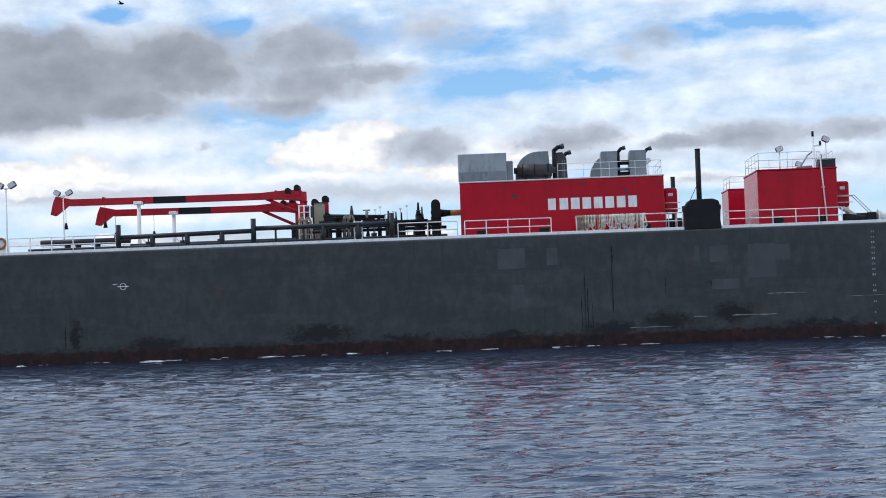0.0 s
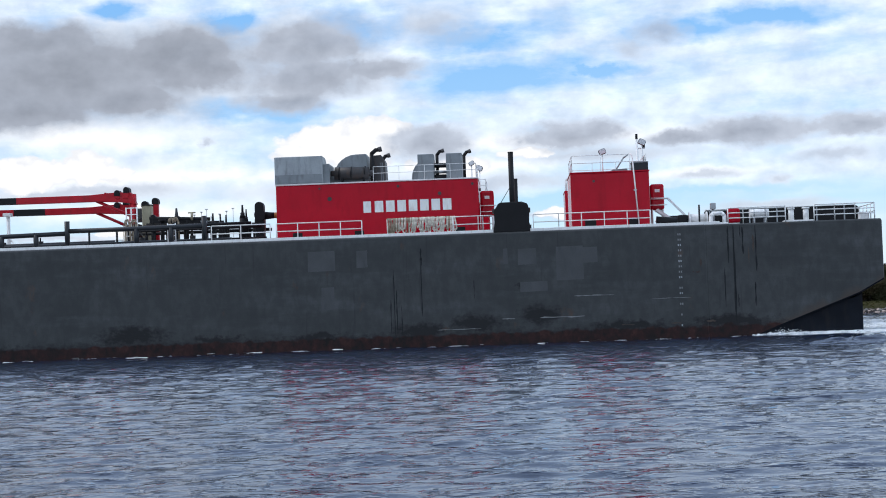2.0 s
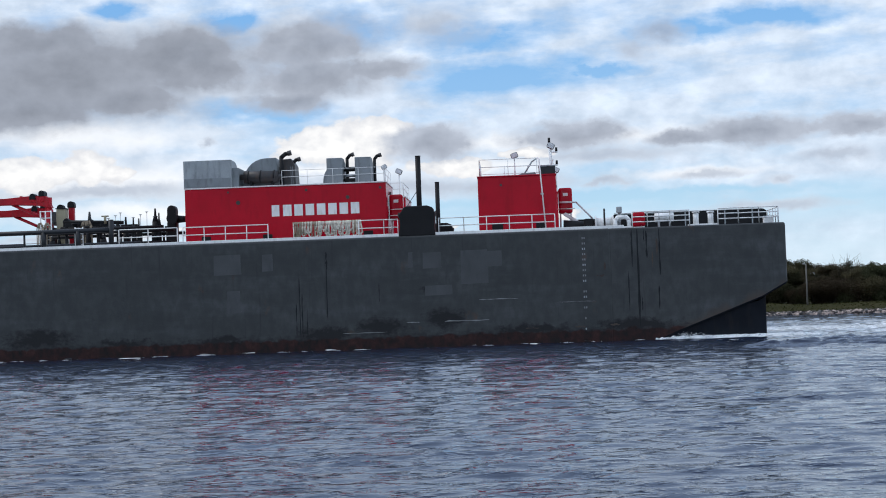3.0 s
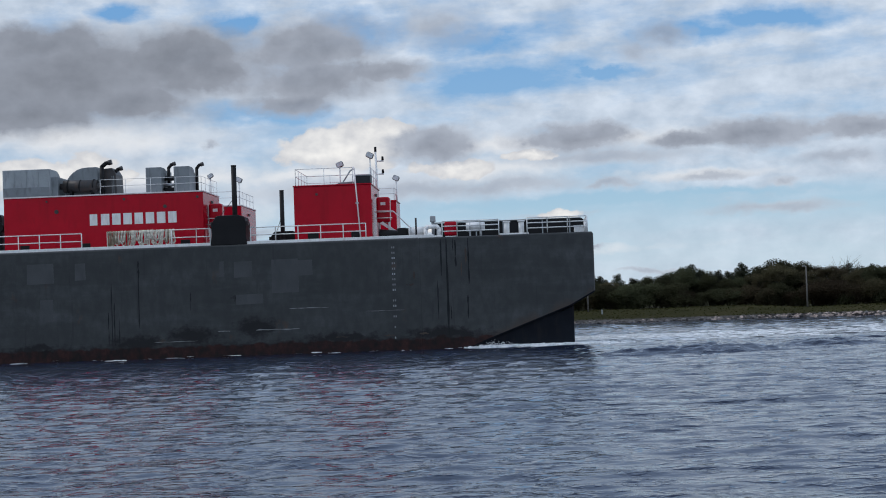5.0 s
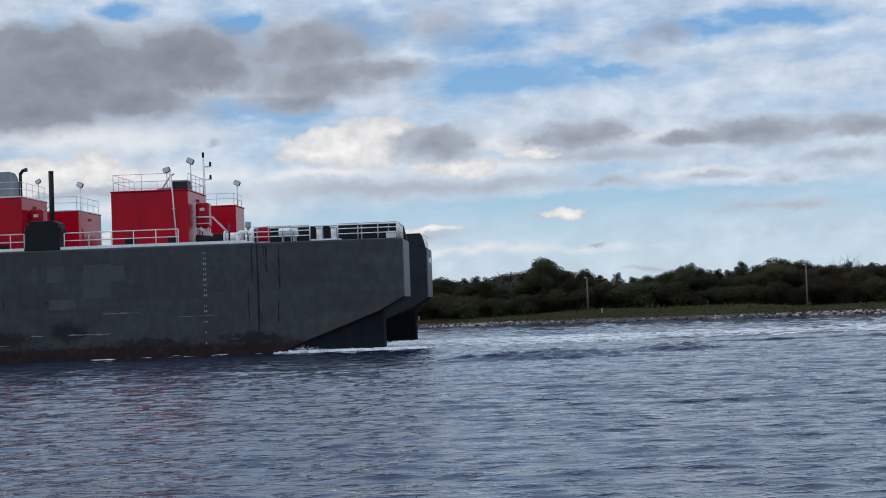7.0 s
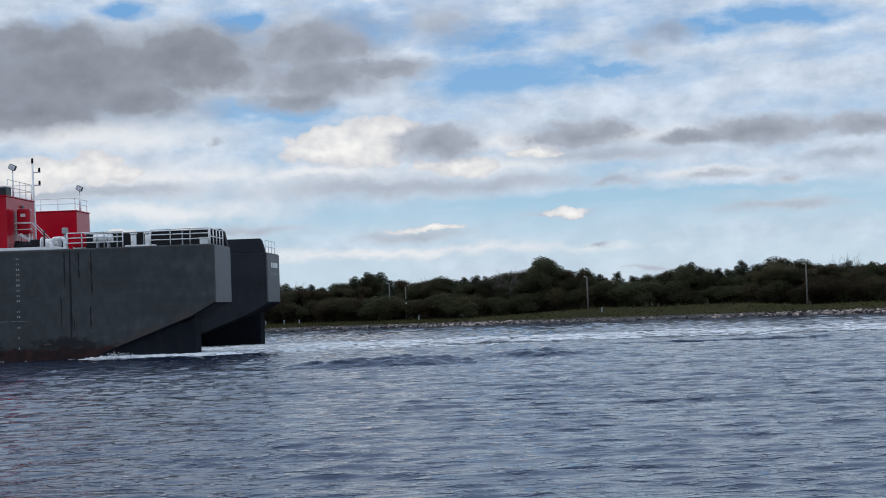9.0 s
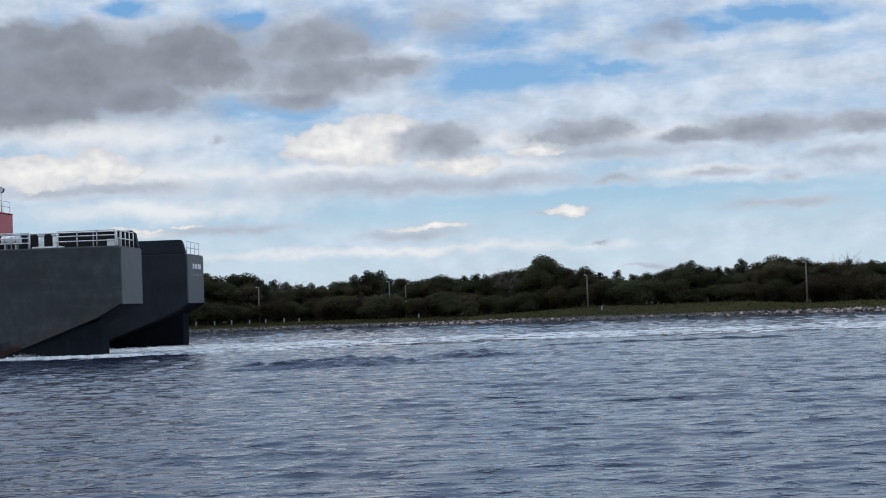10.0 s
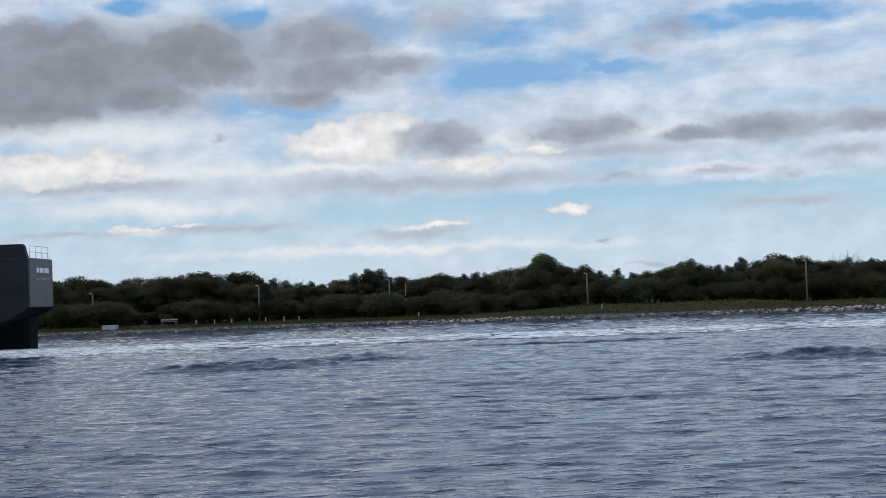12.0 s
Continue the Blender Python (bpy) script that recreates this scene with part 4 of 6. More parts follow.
# ---- generator house roof ----
vb = root("vent_box", (-11.25, 3.6, ROOF_B), "dark grey vent box on the red house roof", "vent box")
part("box_body", solid((-11.78, 3.0, ROOF_B), (-10.72, 4.2, 11.42), 0.03), M_DARKPIPE, vb)
part("lid", solid((-11.8, 2.97, 11.424), (-10.7, 4.23, 11.5), 0.01), M_GREY, vb)
hatch = root("roof_hatch", (-12.6, 5, ROOF_B), "open grey roof hatch with a prop", "hatch")
part("coaming", prism(bmesh.new(), [(-13.4, ROOF_B), (-12.9, 11.15), (-12.0, 11.2), (-11.9, ROOF_B)], 4.4, 5.6, 0.02), M_GREY, hatch)
part("prop", bent_pipe(bmesh.new(), [(-12.7, 4.6, 11.15), (-12.2, 4.6, 11.9), (-11.9, 4.6, 12.1)], 0.05), M_LGREY, hatch)
dp = root("standpipe", (-11.7, 2.7, DECK), "white standpipe running up the red wall", "pipe")
part("pipe", bent_pipe(bmesh.new(), [(-11.45, 2.7, DECK), (-11.75, 2.78, 11.9), (-11.85, 3.2, 12.05)], 0.045), M_PINK, dp)
part("clamp", solid((-11.72, 2.7, 9.6), (-11.52, 2.92, 9.7)), M_STEEL, dp)


# ---- flood lamps and mast ----
def flood_lamp(u, v, z0, top, tilt=25, size=0.42, arms=1, label="white flood lamp on a thin post"):
    f = root("flood_lamp", (u, v, z0), label, "flood lamp", "flood lamps")
    part("post", rod((u, v, z0), (u, v, top - 0.15), 0.055, 0.04, 8), M_WHITE, f)
    for s in ((1,) if arms == 1 else (-1, 1)):
        bm = bmesh.new()
        box(bm, (-size * 0.6, -size * 0.45, -size * 0.45), (size * 0.6, size * 0.45, size * 0.45), 0.09)
        x = u + (0 if arms == 1 else s * 0.42)
        m = Matrix.Translation((x, v, top)) @ Matrix.Rotation(radians(-tilt * s), 4, "Y")
        bmesh.ops.transform(bm, matrix=m, verts=bm.verts)
        hd = part("lamp_head", bm, M_LAMP, f, "grey lamp housing")
        bm = bmesh.new()
        box(bm, (-size * 0.5, -size * 0.47, -size * 0.36), (size * 0.5, -size * 0.44, size * 0.36), 0.01)
        bmesh.ops.transform(bm, matrix=m, verts=bm.verts)
        part("lamp_glass", bm, M_LENS, hd)
        if arms == 2:
            part("bracket", rod((u, v, top - 0.3), (x, v, top - 0.05), 0.035), M_WHITE, f)
    return f


flood_lamp(-13.33, 9.15, ROOF_B, 12.75, 20)
flood_lamp(-10.9, 5.2, ROOF_B, 12.95, -25)
flood_lamp(-21.97, 19.0, 10.69, 12.75, -25)
flood_lamp(-10.24, 20.0, 10.79, 12.5, -25)
flood_lamp(-22.3, 9.0, ROOF_A, 12.3, 30, 0.34)
flood_lamp(-65.2, 4.0, DECK, 11.95, 30, 0.45, 2, "twin flood lamps on a tall white post")
flood_lamp(-62.45, 8.0, DECK, 11.6, 30, 0.4, 2, "twin flood lamps on a tall white post")
mast = root("signal_mast", (-10.85, 9.9, DECK), "white signal mast with two small lamps", "mast")
part("pole", rod((-10.8, 9.9, DECK), (-10.9, 9.9, 13.6), 0.11, 0.07, 10), M_WHITE, mast)
part("masthead", rod((-10.9, 9.9, 13.6), (-10.9, 9.9, 13.95), 0.085), M_BLACK, mast)
for z in (12.05, 12.95):
    arm_ = part("arm", rod((-10.85, 9.9, z), (-10.35, 9.9, z), 0.05), M_WHITE, mast)
    part("signal_lamp", rod((-10.42, 9.9, z + 0.05), (-10.42, 9.9, z + 0.32), 0.09, 0.07), M_BLACK, arm_)


# ---- rounded red lockers ----
def locker(u, v, z0=8.4, z1=10.1):
    k = root("raft_locker", (u, v, DECK), "rounded red steel locker on a pale stand", "locker", "rounded lockers")
    shell = part("shell", solid((u - 0.45, v - 0.5, z0), (u + 0.45, v + 0.5, z1), 0.16, 3), M_RED, k)
    part("badge", solid((u - 0.16, v - 0.512, 9.55), (u + 0.16, v - 0.49, 9.75), 0.01), M_PINK, shell, "faded pale mark")
    part("stand", solid((u - 0.42, v - 0.4, DECK), (u + 0.42, v + 0.4, DECK + 0.16), 0.02), M_WHITE, k)
    for du in (-0.35, 0.35):
        part("leg", rod((u + du, v - 0.35, DECK), (u + du, v - 0.35, z0 + 0.05), 0.05), M_PINK, k)
        part("leg", rod((u + du, v + 0.35, DECK), (u + du, v + 0.35, z0 + 0.05), 0.05), M_PINK, k)
    for z in (8.7, 9.1):
        part("guard_rail", rod((u - 0.55, v - 0.62, z), (u + 0.6, v - 0.62, z), 0.03), M_PINK, k)


locker(-21.25, 5.0)
locker(-10.08, 5.0)
stair = root("deck_stair", (-9.4, 4.5, DECK), "pale steel stair with handrails", "stair")
for v in (4.1, 4.9):
    part("stringer", prism(bmesh.new(), [(-10.3, 8.35), (-10.1, 8.45), (-8.4, DECK + 0.12), (-8.5, DECK)], v - 0.03, v + 0.03), M_PINK, stair)
    part("handrail", bent_pipe(bmesh.new(), [(-10.5, v, 9.15), (-9.4, v, 9.12), (-8.35, v, 8.0), (-8.35, v, DECK)], 0.03, 6), M_PINK, stair)
for i in range(6):
    part("step", solid((-10.2 + i * 0.3, 4.1, 8.25 - i * 0.19), (-9.95 + i * 0.3, 4.9, 8.29 - i * 0.19)), M_STEEL, stair)
drum = root("hose_drum", (-9.4, 3.4, DECK), "dark drum lying on the deck", "drum")
part("shell", tube(bmesh.new(), (-10.3, 3.4, DECK + 0.42), (-8.9, 3.4, DECK + 0.36), 0.38, 0.3, 14), M_BLACK, drum)
part("cradle", solid((-10.0, 3.1, DECK), (-9.2, 3.7, DECK + 0.15), 0.02), M_WHITE, drum)

# ---- black tank with pipes at the deck edge ----
def spill_tank(v0, v1, vp, u, top, label):
    k = root("spill_tank", (u, v0 + 0.8, DECK), label, "tank", "spill tanks")
    prof = [(-1.22, DECK), (-1.12, 7.75), (-1.14, 8.5), (-0.85, 8.95), (-0.7, 9.02), (0.65, 9.04), (1.0, 8.9), (1.12, 8.5), (1.08, 7.7), (1.15, DECK)]
    shell = part("shell", prism(bmesh.new(), [(u + a, z) for a, z in prof], v0, v1, 0.05), M_BLACK, k)
    for z in (8.15, 8.55):
        part("weld_seam", solid((u - 1.1, v0 - 0.012, z - 0.02), (u + 1.08, v0 + 0.02, z + 0.02)), M_BLACK, shell)
    part("vent_pipe", rod((u + 0.05, vp, DECK), (u + 0.05, vp, top), 0.17, sides=12), M_BLACK, k)
    part("pipe_cap", rod((u + 0.05, vp, top), (u + 0.05, vp, top + 0.05), 0.185, sides=12), M_SOOT, k)
    part("pipe_stay", rod((u + 0.05, vp, 10.3), (u - 0.7, (v0 + v1) / 2, 9.0), 0.02, sides=6), M_BLACK, k)
    part("pipe_foot", solid((u - 0.2, vp - 0.3, DECK), (u + 0.5, vp + 0.3, DECK + 0.3), 0.03), M_SOOT, k)
    for du in (-1.16, 1.1):
        part("lug", solid((u + du - 0.08, v0 + 0.3, 8.35), (u + du + 0.08, v0 + 0.8, 8.65), 0.02), M_SOOT, k)
    return k


spill_tank(0.22, 1.9, 2.5, -19.65, 12.36, "squat black tank with a tall vent pipe behind it")
spill_tank(24.1, 25.75, 23.0, -19.39, 12.1, "squat black tank with a tall vent pipe across the deck")


# ---- ropes hung over a rail ----
def ropes():
    rack = root("rope_rail", (-25.5, 0.75, DECK), "low pipe rail for hanging ropes", "rail")
    part("rail", rod((-27.65, 0.75, 8.24), (-23.4, 0.75, 8.24), 0.045), M_ROPE, rack)
    for u in (-27.6, -25.5, -23.45):
        part("post", rod((u, 0.75, DECK), (u, 0.75, 8.24), 0.045), M_WHITE, rack)
    r = root("mooring_rope", (-25.5, 0.7, 8.24), "pale and brown mooring ropes hung in bights over a rail", "rope")
    rng = random.Random(7)
    for i in range(40):
        u = -27.55 + i * 0.103 + rng.uniform(-0.07, 0.07)
        low = 7.2 + rng.random() ** 1.5 * 0.55
        lean = rng.uniform(-0.12, 0.16)
        w = rng.uniform(0.08, 0.26)
        v = 0.68 - rng.random() * 0.1
        pts = [(u, 0.75, 8.3), (u + lean * 0.3, v, 8.0), (u + lean, v - 0.03, low + 0.12), (u + lean + w / 2, v - 0.03, low),
               (u + lean + w, v - 0.03, low + 0.15), (u + w + lean * 0.4, v, 8.05), (u + w, 0.75, 8.3)]
        part("rope_bight", bent_pipe(bmesh.new(), pts, rng.uniform(0.035, 0.055), 5), (M_ROPE2 if (i < 16 and rng.random() < 0.75) or rng.random() < 0.15 else M_ROPE), r)


ropes()


# ---- dark pipe rail and pipes forward ----
pr = root("pipe_rail", (-48, 0.6, DECK), "heavy dark pipe rail on stout posts", "pipe rail")
part("top_pipe", rod((-57.0, 0.6, 8.0), (-48.2, 0.6, 8.12), 0.15, sides=12), M_DARKPIPE, pr)
part("top_pipe", rod((-48.2, 0.6, 8.26), (-39.3, 0.6, 8.26), 0.15, sides=12), M_DARKPIPE, pr)
for u, top in ((-56.95, 8.82), (-54.75, 8.0), (-52.5, 8.05), (-50.26, 8.1), (-48.22, 8.9), (-43.74, 8.25), (-41.5, 8.25), (-39.35, 8.92)):
    part("post", rod((u, 0.6, DECK), (u, 0.6, top), 0.17, sides=12), M_DARKPIPE, pr)
for u in (-46.8, -45.0):
    part("thin_post", rod((u, 0.6, DECK), (u, 0.6, 8.25), 0.07, sides=8), M_DARKPIPE, pr)
dk = root("deck_pipes", (-50, 5, DECK), "long dark cargo pipes on low supports", "pipes")
for v, z, u0, u1, r in ((3.0, 7.5, -63.5, -38, 0.09), (4.2, 7.62, -57.0, -46, 0.12), (4.2, 8.0, -63.0, -57.0, 0.2), (5.0, 7.55, -64.0, -36, 0.1)):
    part("pipe", rod((u0, v, z), (u1, v, z), r, sides=10), M_DARKPIPE if v != 5.0 else M_BLACK, dk)
for u in (-62, -58, -54, -50, -46, -42, -38.5):
    part("support", solid((u - 0.12, 2.8, DECK), (u + 0.12, 5.3, 7.42), 0.02), M_LGREY, dk)
for u in (-61.2, -60.5, -59.2, -53.5, -51.0, -55.8, -44.2, -40.8):
    part("valve", tube(tube(bmesh.new(), (u, 4.2, 7.4), (u, 4.2, 7.85), 0.17, 0.2, 10), (u, 4.2, 7.85), (u, 4.2, 8.1), 0.05, sides=6), M_BLACK, dk)


def tombstone(u, v0, v1, z0, z1, r):
    """An upright slab with a rounded top."""
    top = [(u + r * math.cos(a), z1 - r + r * math.sin(a)) for a in np.linspace(0, math.pi, 9)]
    return prism(bmesh.new(), [(u + r, z0), *top, (u - r, z0)][::-1], v0, v1, 0.02)


def valve(u, v, z1, r, shape):
    k = root("valve", (u, v, DECK), "black valve or vent standing on the deck", "valve", "deck valves")
    if shape == "bottle":
        part("stem", rod((u, v, DECK), (u, v, z1 - 0.9), r, sides=10), M_BLACK, k)
        part("shoulder", rod((u, v, z1 - 0.9), (u, v, z1 - 0.5), r, r * 0.45, 10), M_BLACK, k)
        part("neck", rod((u, v, z1 - 0.52), (u, v, z1), r * 0.4, r * 0.28, 8), M_BLACK, k)
        part("collar", rod((u, v, z1 - 0.6), (u, v, z1 - 0.54), r * 0.75, sides=10), M_SOOT, k)
    elif shape == "cone":
        part("stem", rod((u, v, DECK), (u, v, 8.9), r * 0.6, sides=8), M_DARKPIPE, k)
        part("hood", rod((u, v, 8.9), (u, v, z1), r, r * 0.3, 8), M_DARKPIPE, k)
    else:
        part("stem", rod((u, v, DECK), (u, v, z1 - 0.15), r * 0.7, sides=8), M_BLACK, k)
        part("hand_wheel", rod((u, v, z1 - 0.12), (u, v, z1), r * 1.4, sides=12), M_BLACK, k)


for u, z, r, s in ((-42.6, 9.95, 0.2, "cone"), (-40.1, 9.5, 0.2, "bottle"), (-39.58, 9.42, 0.16, "bottle"), (-39.2, 9.36, 0.16, "bottle"),
                   (-38.05, 10.0, 0.22, "bottle"), (-37.8, 9.7, 0.16, "bottle"), (-43.6, 9.2, 0.2, "wheel"), (-38.2, 8.8, 0.2, "wheel")):
    valve(u, 8.0, z, r, s)
rng_v = random.Random(31)
for i in range(16):
    valve(-44.4 + i * 0.5 + rng_v.uniform(-0.15, 0.15), 7.4 + rng_v.uniform(-0.5, 2.4), 8.45 + rng_v.random() * 0.5, 0.1 + rng_v.random() * 0.08, "wheel" if i % 3 else "bottle")
fan = root("deck_blower", (-36.8, 8.0, DECK), "tall black blower housing with an orange duct", "blower")
part("housing", tombstone(-36.85, 7.6, 8.4, DECK, 10.15, 0.3), M_BLACK, fan)
part("side_box", solid((-37.2, 7.7, 8.2), (-36.5, 8.3, 9.0), 0.06), M_SOOT, fan)
part("fan_case", rod((-36.8, 7.45, 9.25), (-36.8, 7.6, 9.25), 0.38, sides=16), M_BLACK, fan)
part("collar", rod((-36.55, 8.0, 9.2), (-35.85, 8.0, 9.2), 0.27, 0.2, 14), M_BLACK, fan)
part("duct", rod((-35.85, 8.0, 9.2), (-35.0, 8.0, 9.2), 0.2, sides=14), M_ORANGE, fan, "rusty orange duct")
mf = root("manifold", (-42, 9, DECK), "dark pipe manifold across the deck", "manifold")
part("header", rod((-44.6, 8.6, 9.35), (-40.4, 8.6, 9.15), 0.13), M_BLACK, mf)
for u in (-44.4, -43.2, -42.0, -40.8):
    part("riser", rod((u, 8.6, DECK), (u, 8.6, 9.3), 0.11), M_BLACK, mf)
part("saddle", prism(bmesh.new(), [(-44.6, 9.0), (-44.5, 9.55), (-44.3, 9.6), (-43.9, 9.25), (-42.9, 9.2), (-42.6, 9.45), (-42.3, 9.2), (-41.2, 9.2), (-41.0, 8.9)], 8.5, 8.9), M_BLACK, mf)
for v_, z_, a_, b_ in ((7.1, 8.45, -45.2, -36.6), (7.5, 8.72, -44.8, -37.4), (9.4, 8.95, -45.0, -39.6), (8.9, 8.3, -46.0, -36.2)):
    part("cross_pipe", rod((a_, v_, z_), (b_, v_, z_), 0.11), M_BLACK, mf)
part("drip_tray", solid((-45, 7.2, DECK), (-37.2, 10, DECK + 0.5), 0.03), M_BLACK, mf)
part("yellow_valve", tube(tube(bmesh.new(), (-41.6, 8.3, 9.1), (-41.6, 8.3, 9.6), 0.09), (-41.85, 8.3, 9.62), (-41.35, 8.3, 9.62), 0.05), M_KHAKI, mf, "khaki hand wheel")


# ---- deck cranes ----
def crane(v, uk, zb, ut, b0, b1, k):
    c = root("deck_crane", (uk, v, DECK), "red deck crane with its boom lowered on a rest", "crane", "deck cranes")
    part("column", rod((uk, v, DECK), (uk, v, zb + 0.2), 0.3, 0.24, 16), M_CRANE, c)
    part("slew_drive", solid((uk - 0.5, v - 0.5, DECK), (uk + 0.5, v + 0.5, 9.1), 0.06), M_BLACK, c, "black slewing gear")
    part("pump_unit", solid((uk + 0.3, v - 0.45, 9.4), (uk + 0.8, v + 0.2, 10.2), 0.06), M_SOOT, c)
    bm = bmesh.new()
    d = 0.23
    prism(bm, [(uk - 0.1, zb + 0.3), (uk - 1.0, zb + 0.36), (uk - 3.0, zb + 0.22), (b1, zb + d), (b1, zb - d), (uk - 2.6, zb - 0.25), (uk - 0.8, zb - 0.35), (uk + 0.3, zb - 0.55)], v - 0.3, v + 0.3, 0.03)
    part("boom_foot", bm, M_CRANE, c)
    part("boom_band", prism(bmesh.new(), [(b0, zb + d + 0.02), (b1, zb + d - 0.002), (b1, zb - d), (b0, zb - d + 0.02)], v - 0.285, v + 0.285, 0.01), M_BLACK, c, "black band on the boom")
    part("boom", prism(bmesh.new(), [(ut + 1.1, zb + 0.3), (b0, zb + d + 0.02), (b0, zb - d + 0.02), (ut + 1.1, zb - 0.18)], v - 0.27, v + 0.27, 0.03), M_CRANE, c)
    part("boom_head", prism(bmesh.new(), [(ut + 1.3, zb + 0.3), (ut + 0.15, zb + 0.55), (ut - 0.05, zb + 0.1), (ut - 0.25, zb - 0.75), (ut + 0.1, zb - 0.85), (ut + 1.1, zb - 0.1)], v - 0.22, v + 0.22, 0.04), M_CRANE, c)
    part("luffing_ram", rod((uk - 0.25, v, zb - 1.3), (uk - 2.6, v, zb - 0.2), 0.11), M_CRANE, c)
    for du, dz in ((-1.05, 0.5), (-0.4, 0.7)):
        part("winch_frame", solid((uk + du - 0.17, v - 0.36, zb - 0.1), (uk + du + 0.17, v + 0.36, zb + dz - 0.32), 0.03), M_CRANE, c)
        part("winch_hood", tombstone(uk + du, v - 0.4, v + 0.4, zb + dz - 0.42, zb + dz, 0.21), M_BLACK, c, "black rounded winch hood")
    for du in (0.8, 3.6):
        u = ut + du + 0.4 * k
        wire = part("hoist_wire", rod((u, v, zb - 0.2), (u, v, zb - 1.35), 0.015, sides=5), M_BLACK, c)
        part("hook_block", tube(bmesh.new(), (u, v, zb - 1.35), (u, v, zb - 1.8), 0.07, 0.16, 8), M_BLACK, wire)
    for u in (uk - 1.9, (b0 + ut) / 2):
        part("boom_clip", solid((u - 0.07, v - 0.31, zb + 0.2), (u + 0.07, v + 0.31, zb + 0.36), 0.02), M_CRANE, c)
    return c


crane(11.0, -46.25, 11.05, -63.9, -56.8, -54.5, 0)
crane(14.0, -47.0, 10.4, -61.5, -55.6, -53.3, 1)
for u, v, z in ((-57.8, 10.55, 11.0), (-55.95, 13.55, 10.4)):
    k = root("boom_rest", (u, v, DECK), "white post with a cradle that carries a crane boom", "boom rest", "boom rests")
    part("post", rod((u, v, DECK), (u, v, z - 0.2), 0.13, sides=10), M_WHITE, k)
    part("cradle", solid((u - 0.28, v - 0.42, z - 0.24), (u + 0.28, v + 0.42, z - 0.02), 0.03), M_WHITE, k)
    part("brace", rod((u + 1.3, v, DECK), (u, v, 8.6), 0.05), M_WHITE, k)
cab = root("crane_cabin", (-44.95, 10, DECK), "khaki control cabin with a black roof lip beside the cranes", "cabin")
part("cabin_body", solid((-45.35, 9.6, DECK), (-44.7, 10.4, 10.32), 0.05), M_KHAKI, cab)
part("roof_lip", solid((-45.4, 9.52, 10.32), (-44.65, 10.45, 10.38), 0.02), M_BLACK, cab)
cage = root("ladder_cage", (-46.0, 9.2, DECK), "white ladder cage beside the crane column", "ladder")
for u in (-46.35, -46.0, -45.6):
    part("upright", rod((u, 9.2, DECK), (u, 9.2, 10.2), 0.05), M_WHITE, cage)
for z in (7.7, 8.2, 8.7, 9.2, 9.7, 10.15):
    part("rung", rod((-46.4, 9.2, z), (-45.55, 9.2, z), 0.035), M_WHITE, cage)
for u, top in ((-44.75, 10.95), (-45.5, 10.75)):
    k = root("capstan_post", (u, 11.5, DECK), "red winch post with a black rounded hood", "winch", "winch posts")
    part("post", solid((u - 0.2, 11.3, DECK), (u + 0.2, 11.7, top - 0.35), 0.04), M_CRANE, k)
    part("hood", tombstone(u, 11.2, 11.8, top - 0.45, top, 0.24), M_BLACK, k, "black rounded hood")
steps = root("deck_ladder", (-41.5, 0.9, DECK), "short white ladder over the deck pipes", "ladder")
for u in (-41.78, -41.28):
    part("stile", rod((u, 0.95, DECK), (u, 0.95, 8.55), 0.035), M_WHITE, steps)
for z in (7.4, 7.75, 8.1, 8.45):
    part("rung", rod((-41.78, 0.95, z), (-41.28, 0.95, z), 0.03), M_WHITE, steps)
for i, u in enumerate((-42.1, -41.6, -41.1, -40.75, -40.4, -39.85, -39.35, -38.9)):
    k = root("gauge_pipe", (u, 9.2, DECK), "thin pale gauge pipe standing on the deck", "pipe", "gauge pipes")
    top = 9.35 + 0.18 * ((i * 5) % 4)
    part("pipe", rod((u, 9.2, DECK), (u, 9.2, top), 0.022, sides=6), M_STEEL, k)
    part("cap", solid((u - 0.09, 9.12, top - 0.05), (u + 0.09, 9.28, top), 0.01), M_STEEL, k)
for i, (u, v) in enumerate(((-46.0, 7.9), (-45.6, 8.2), (-43.0, 8.1), (-42.6, 7.7))):
    k = root("hose_coil", (u, v, 9.0), "brown hose hung over the manifold", "hose", "hoses")
    bm = bmesh.new()
    for j in range(3):
        bent_pipe(bm, [(u - 0.25 + 0.1 * j, v, DECK), (u - 0.25 + 0.1 * j, v, 8.9), (u - 0.14 + 0.05 * j, v, 9.25), (u + 0.06, v, 9.3 - 0.06 * j), (u + 0.2 - 0.05 * j, v, 9.0), (u + 0.25, v, DECK)], 0.035, 6)
    part("hose", bm, M_ROPE2, k)
reel = root("life_ring_box", (-64.9, 1.6, DECK), "orange and white life ring on a stand", "life ring")
bm = bmesh.new()
for i in range(16):
    a, b = 2 * math.pi * i / 16, 2 * math.pi * (i + 1) / 16
    tube(bm, (-64.9 + 0.33 * math.cos(a), 1.5, 7.95 + 0.33 * math.sin(a)), (-64.9 + 0.33 * math.cos(b), 1.5, 7.95 + 0.33 * math.sin(b)), 0.08, sides=6)
part("ring", bm, M_ORANGE, reel)
part("stand", solid((-65.2, 1.6, DECK), (-64.6, 1.75, 8.3), 0.02), M_WHITE, reel)


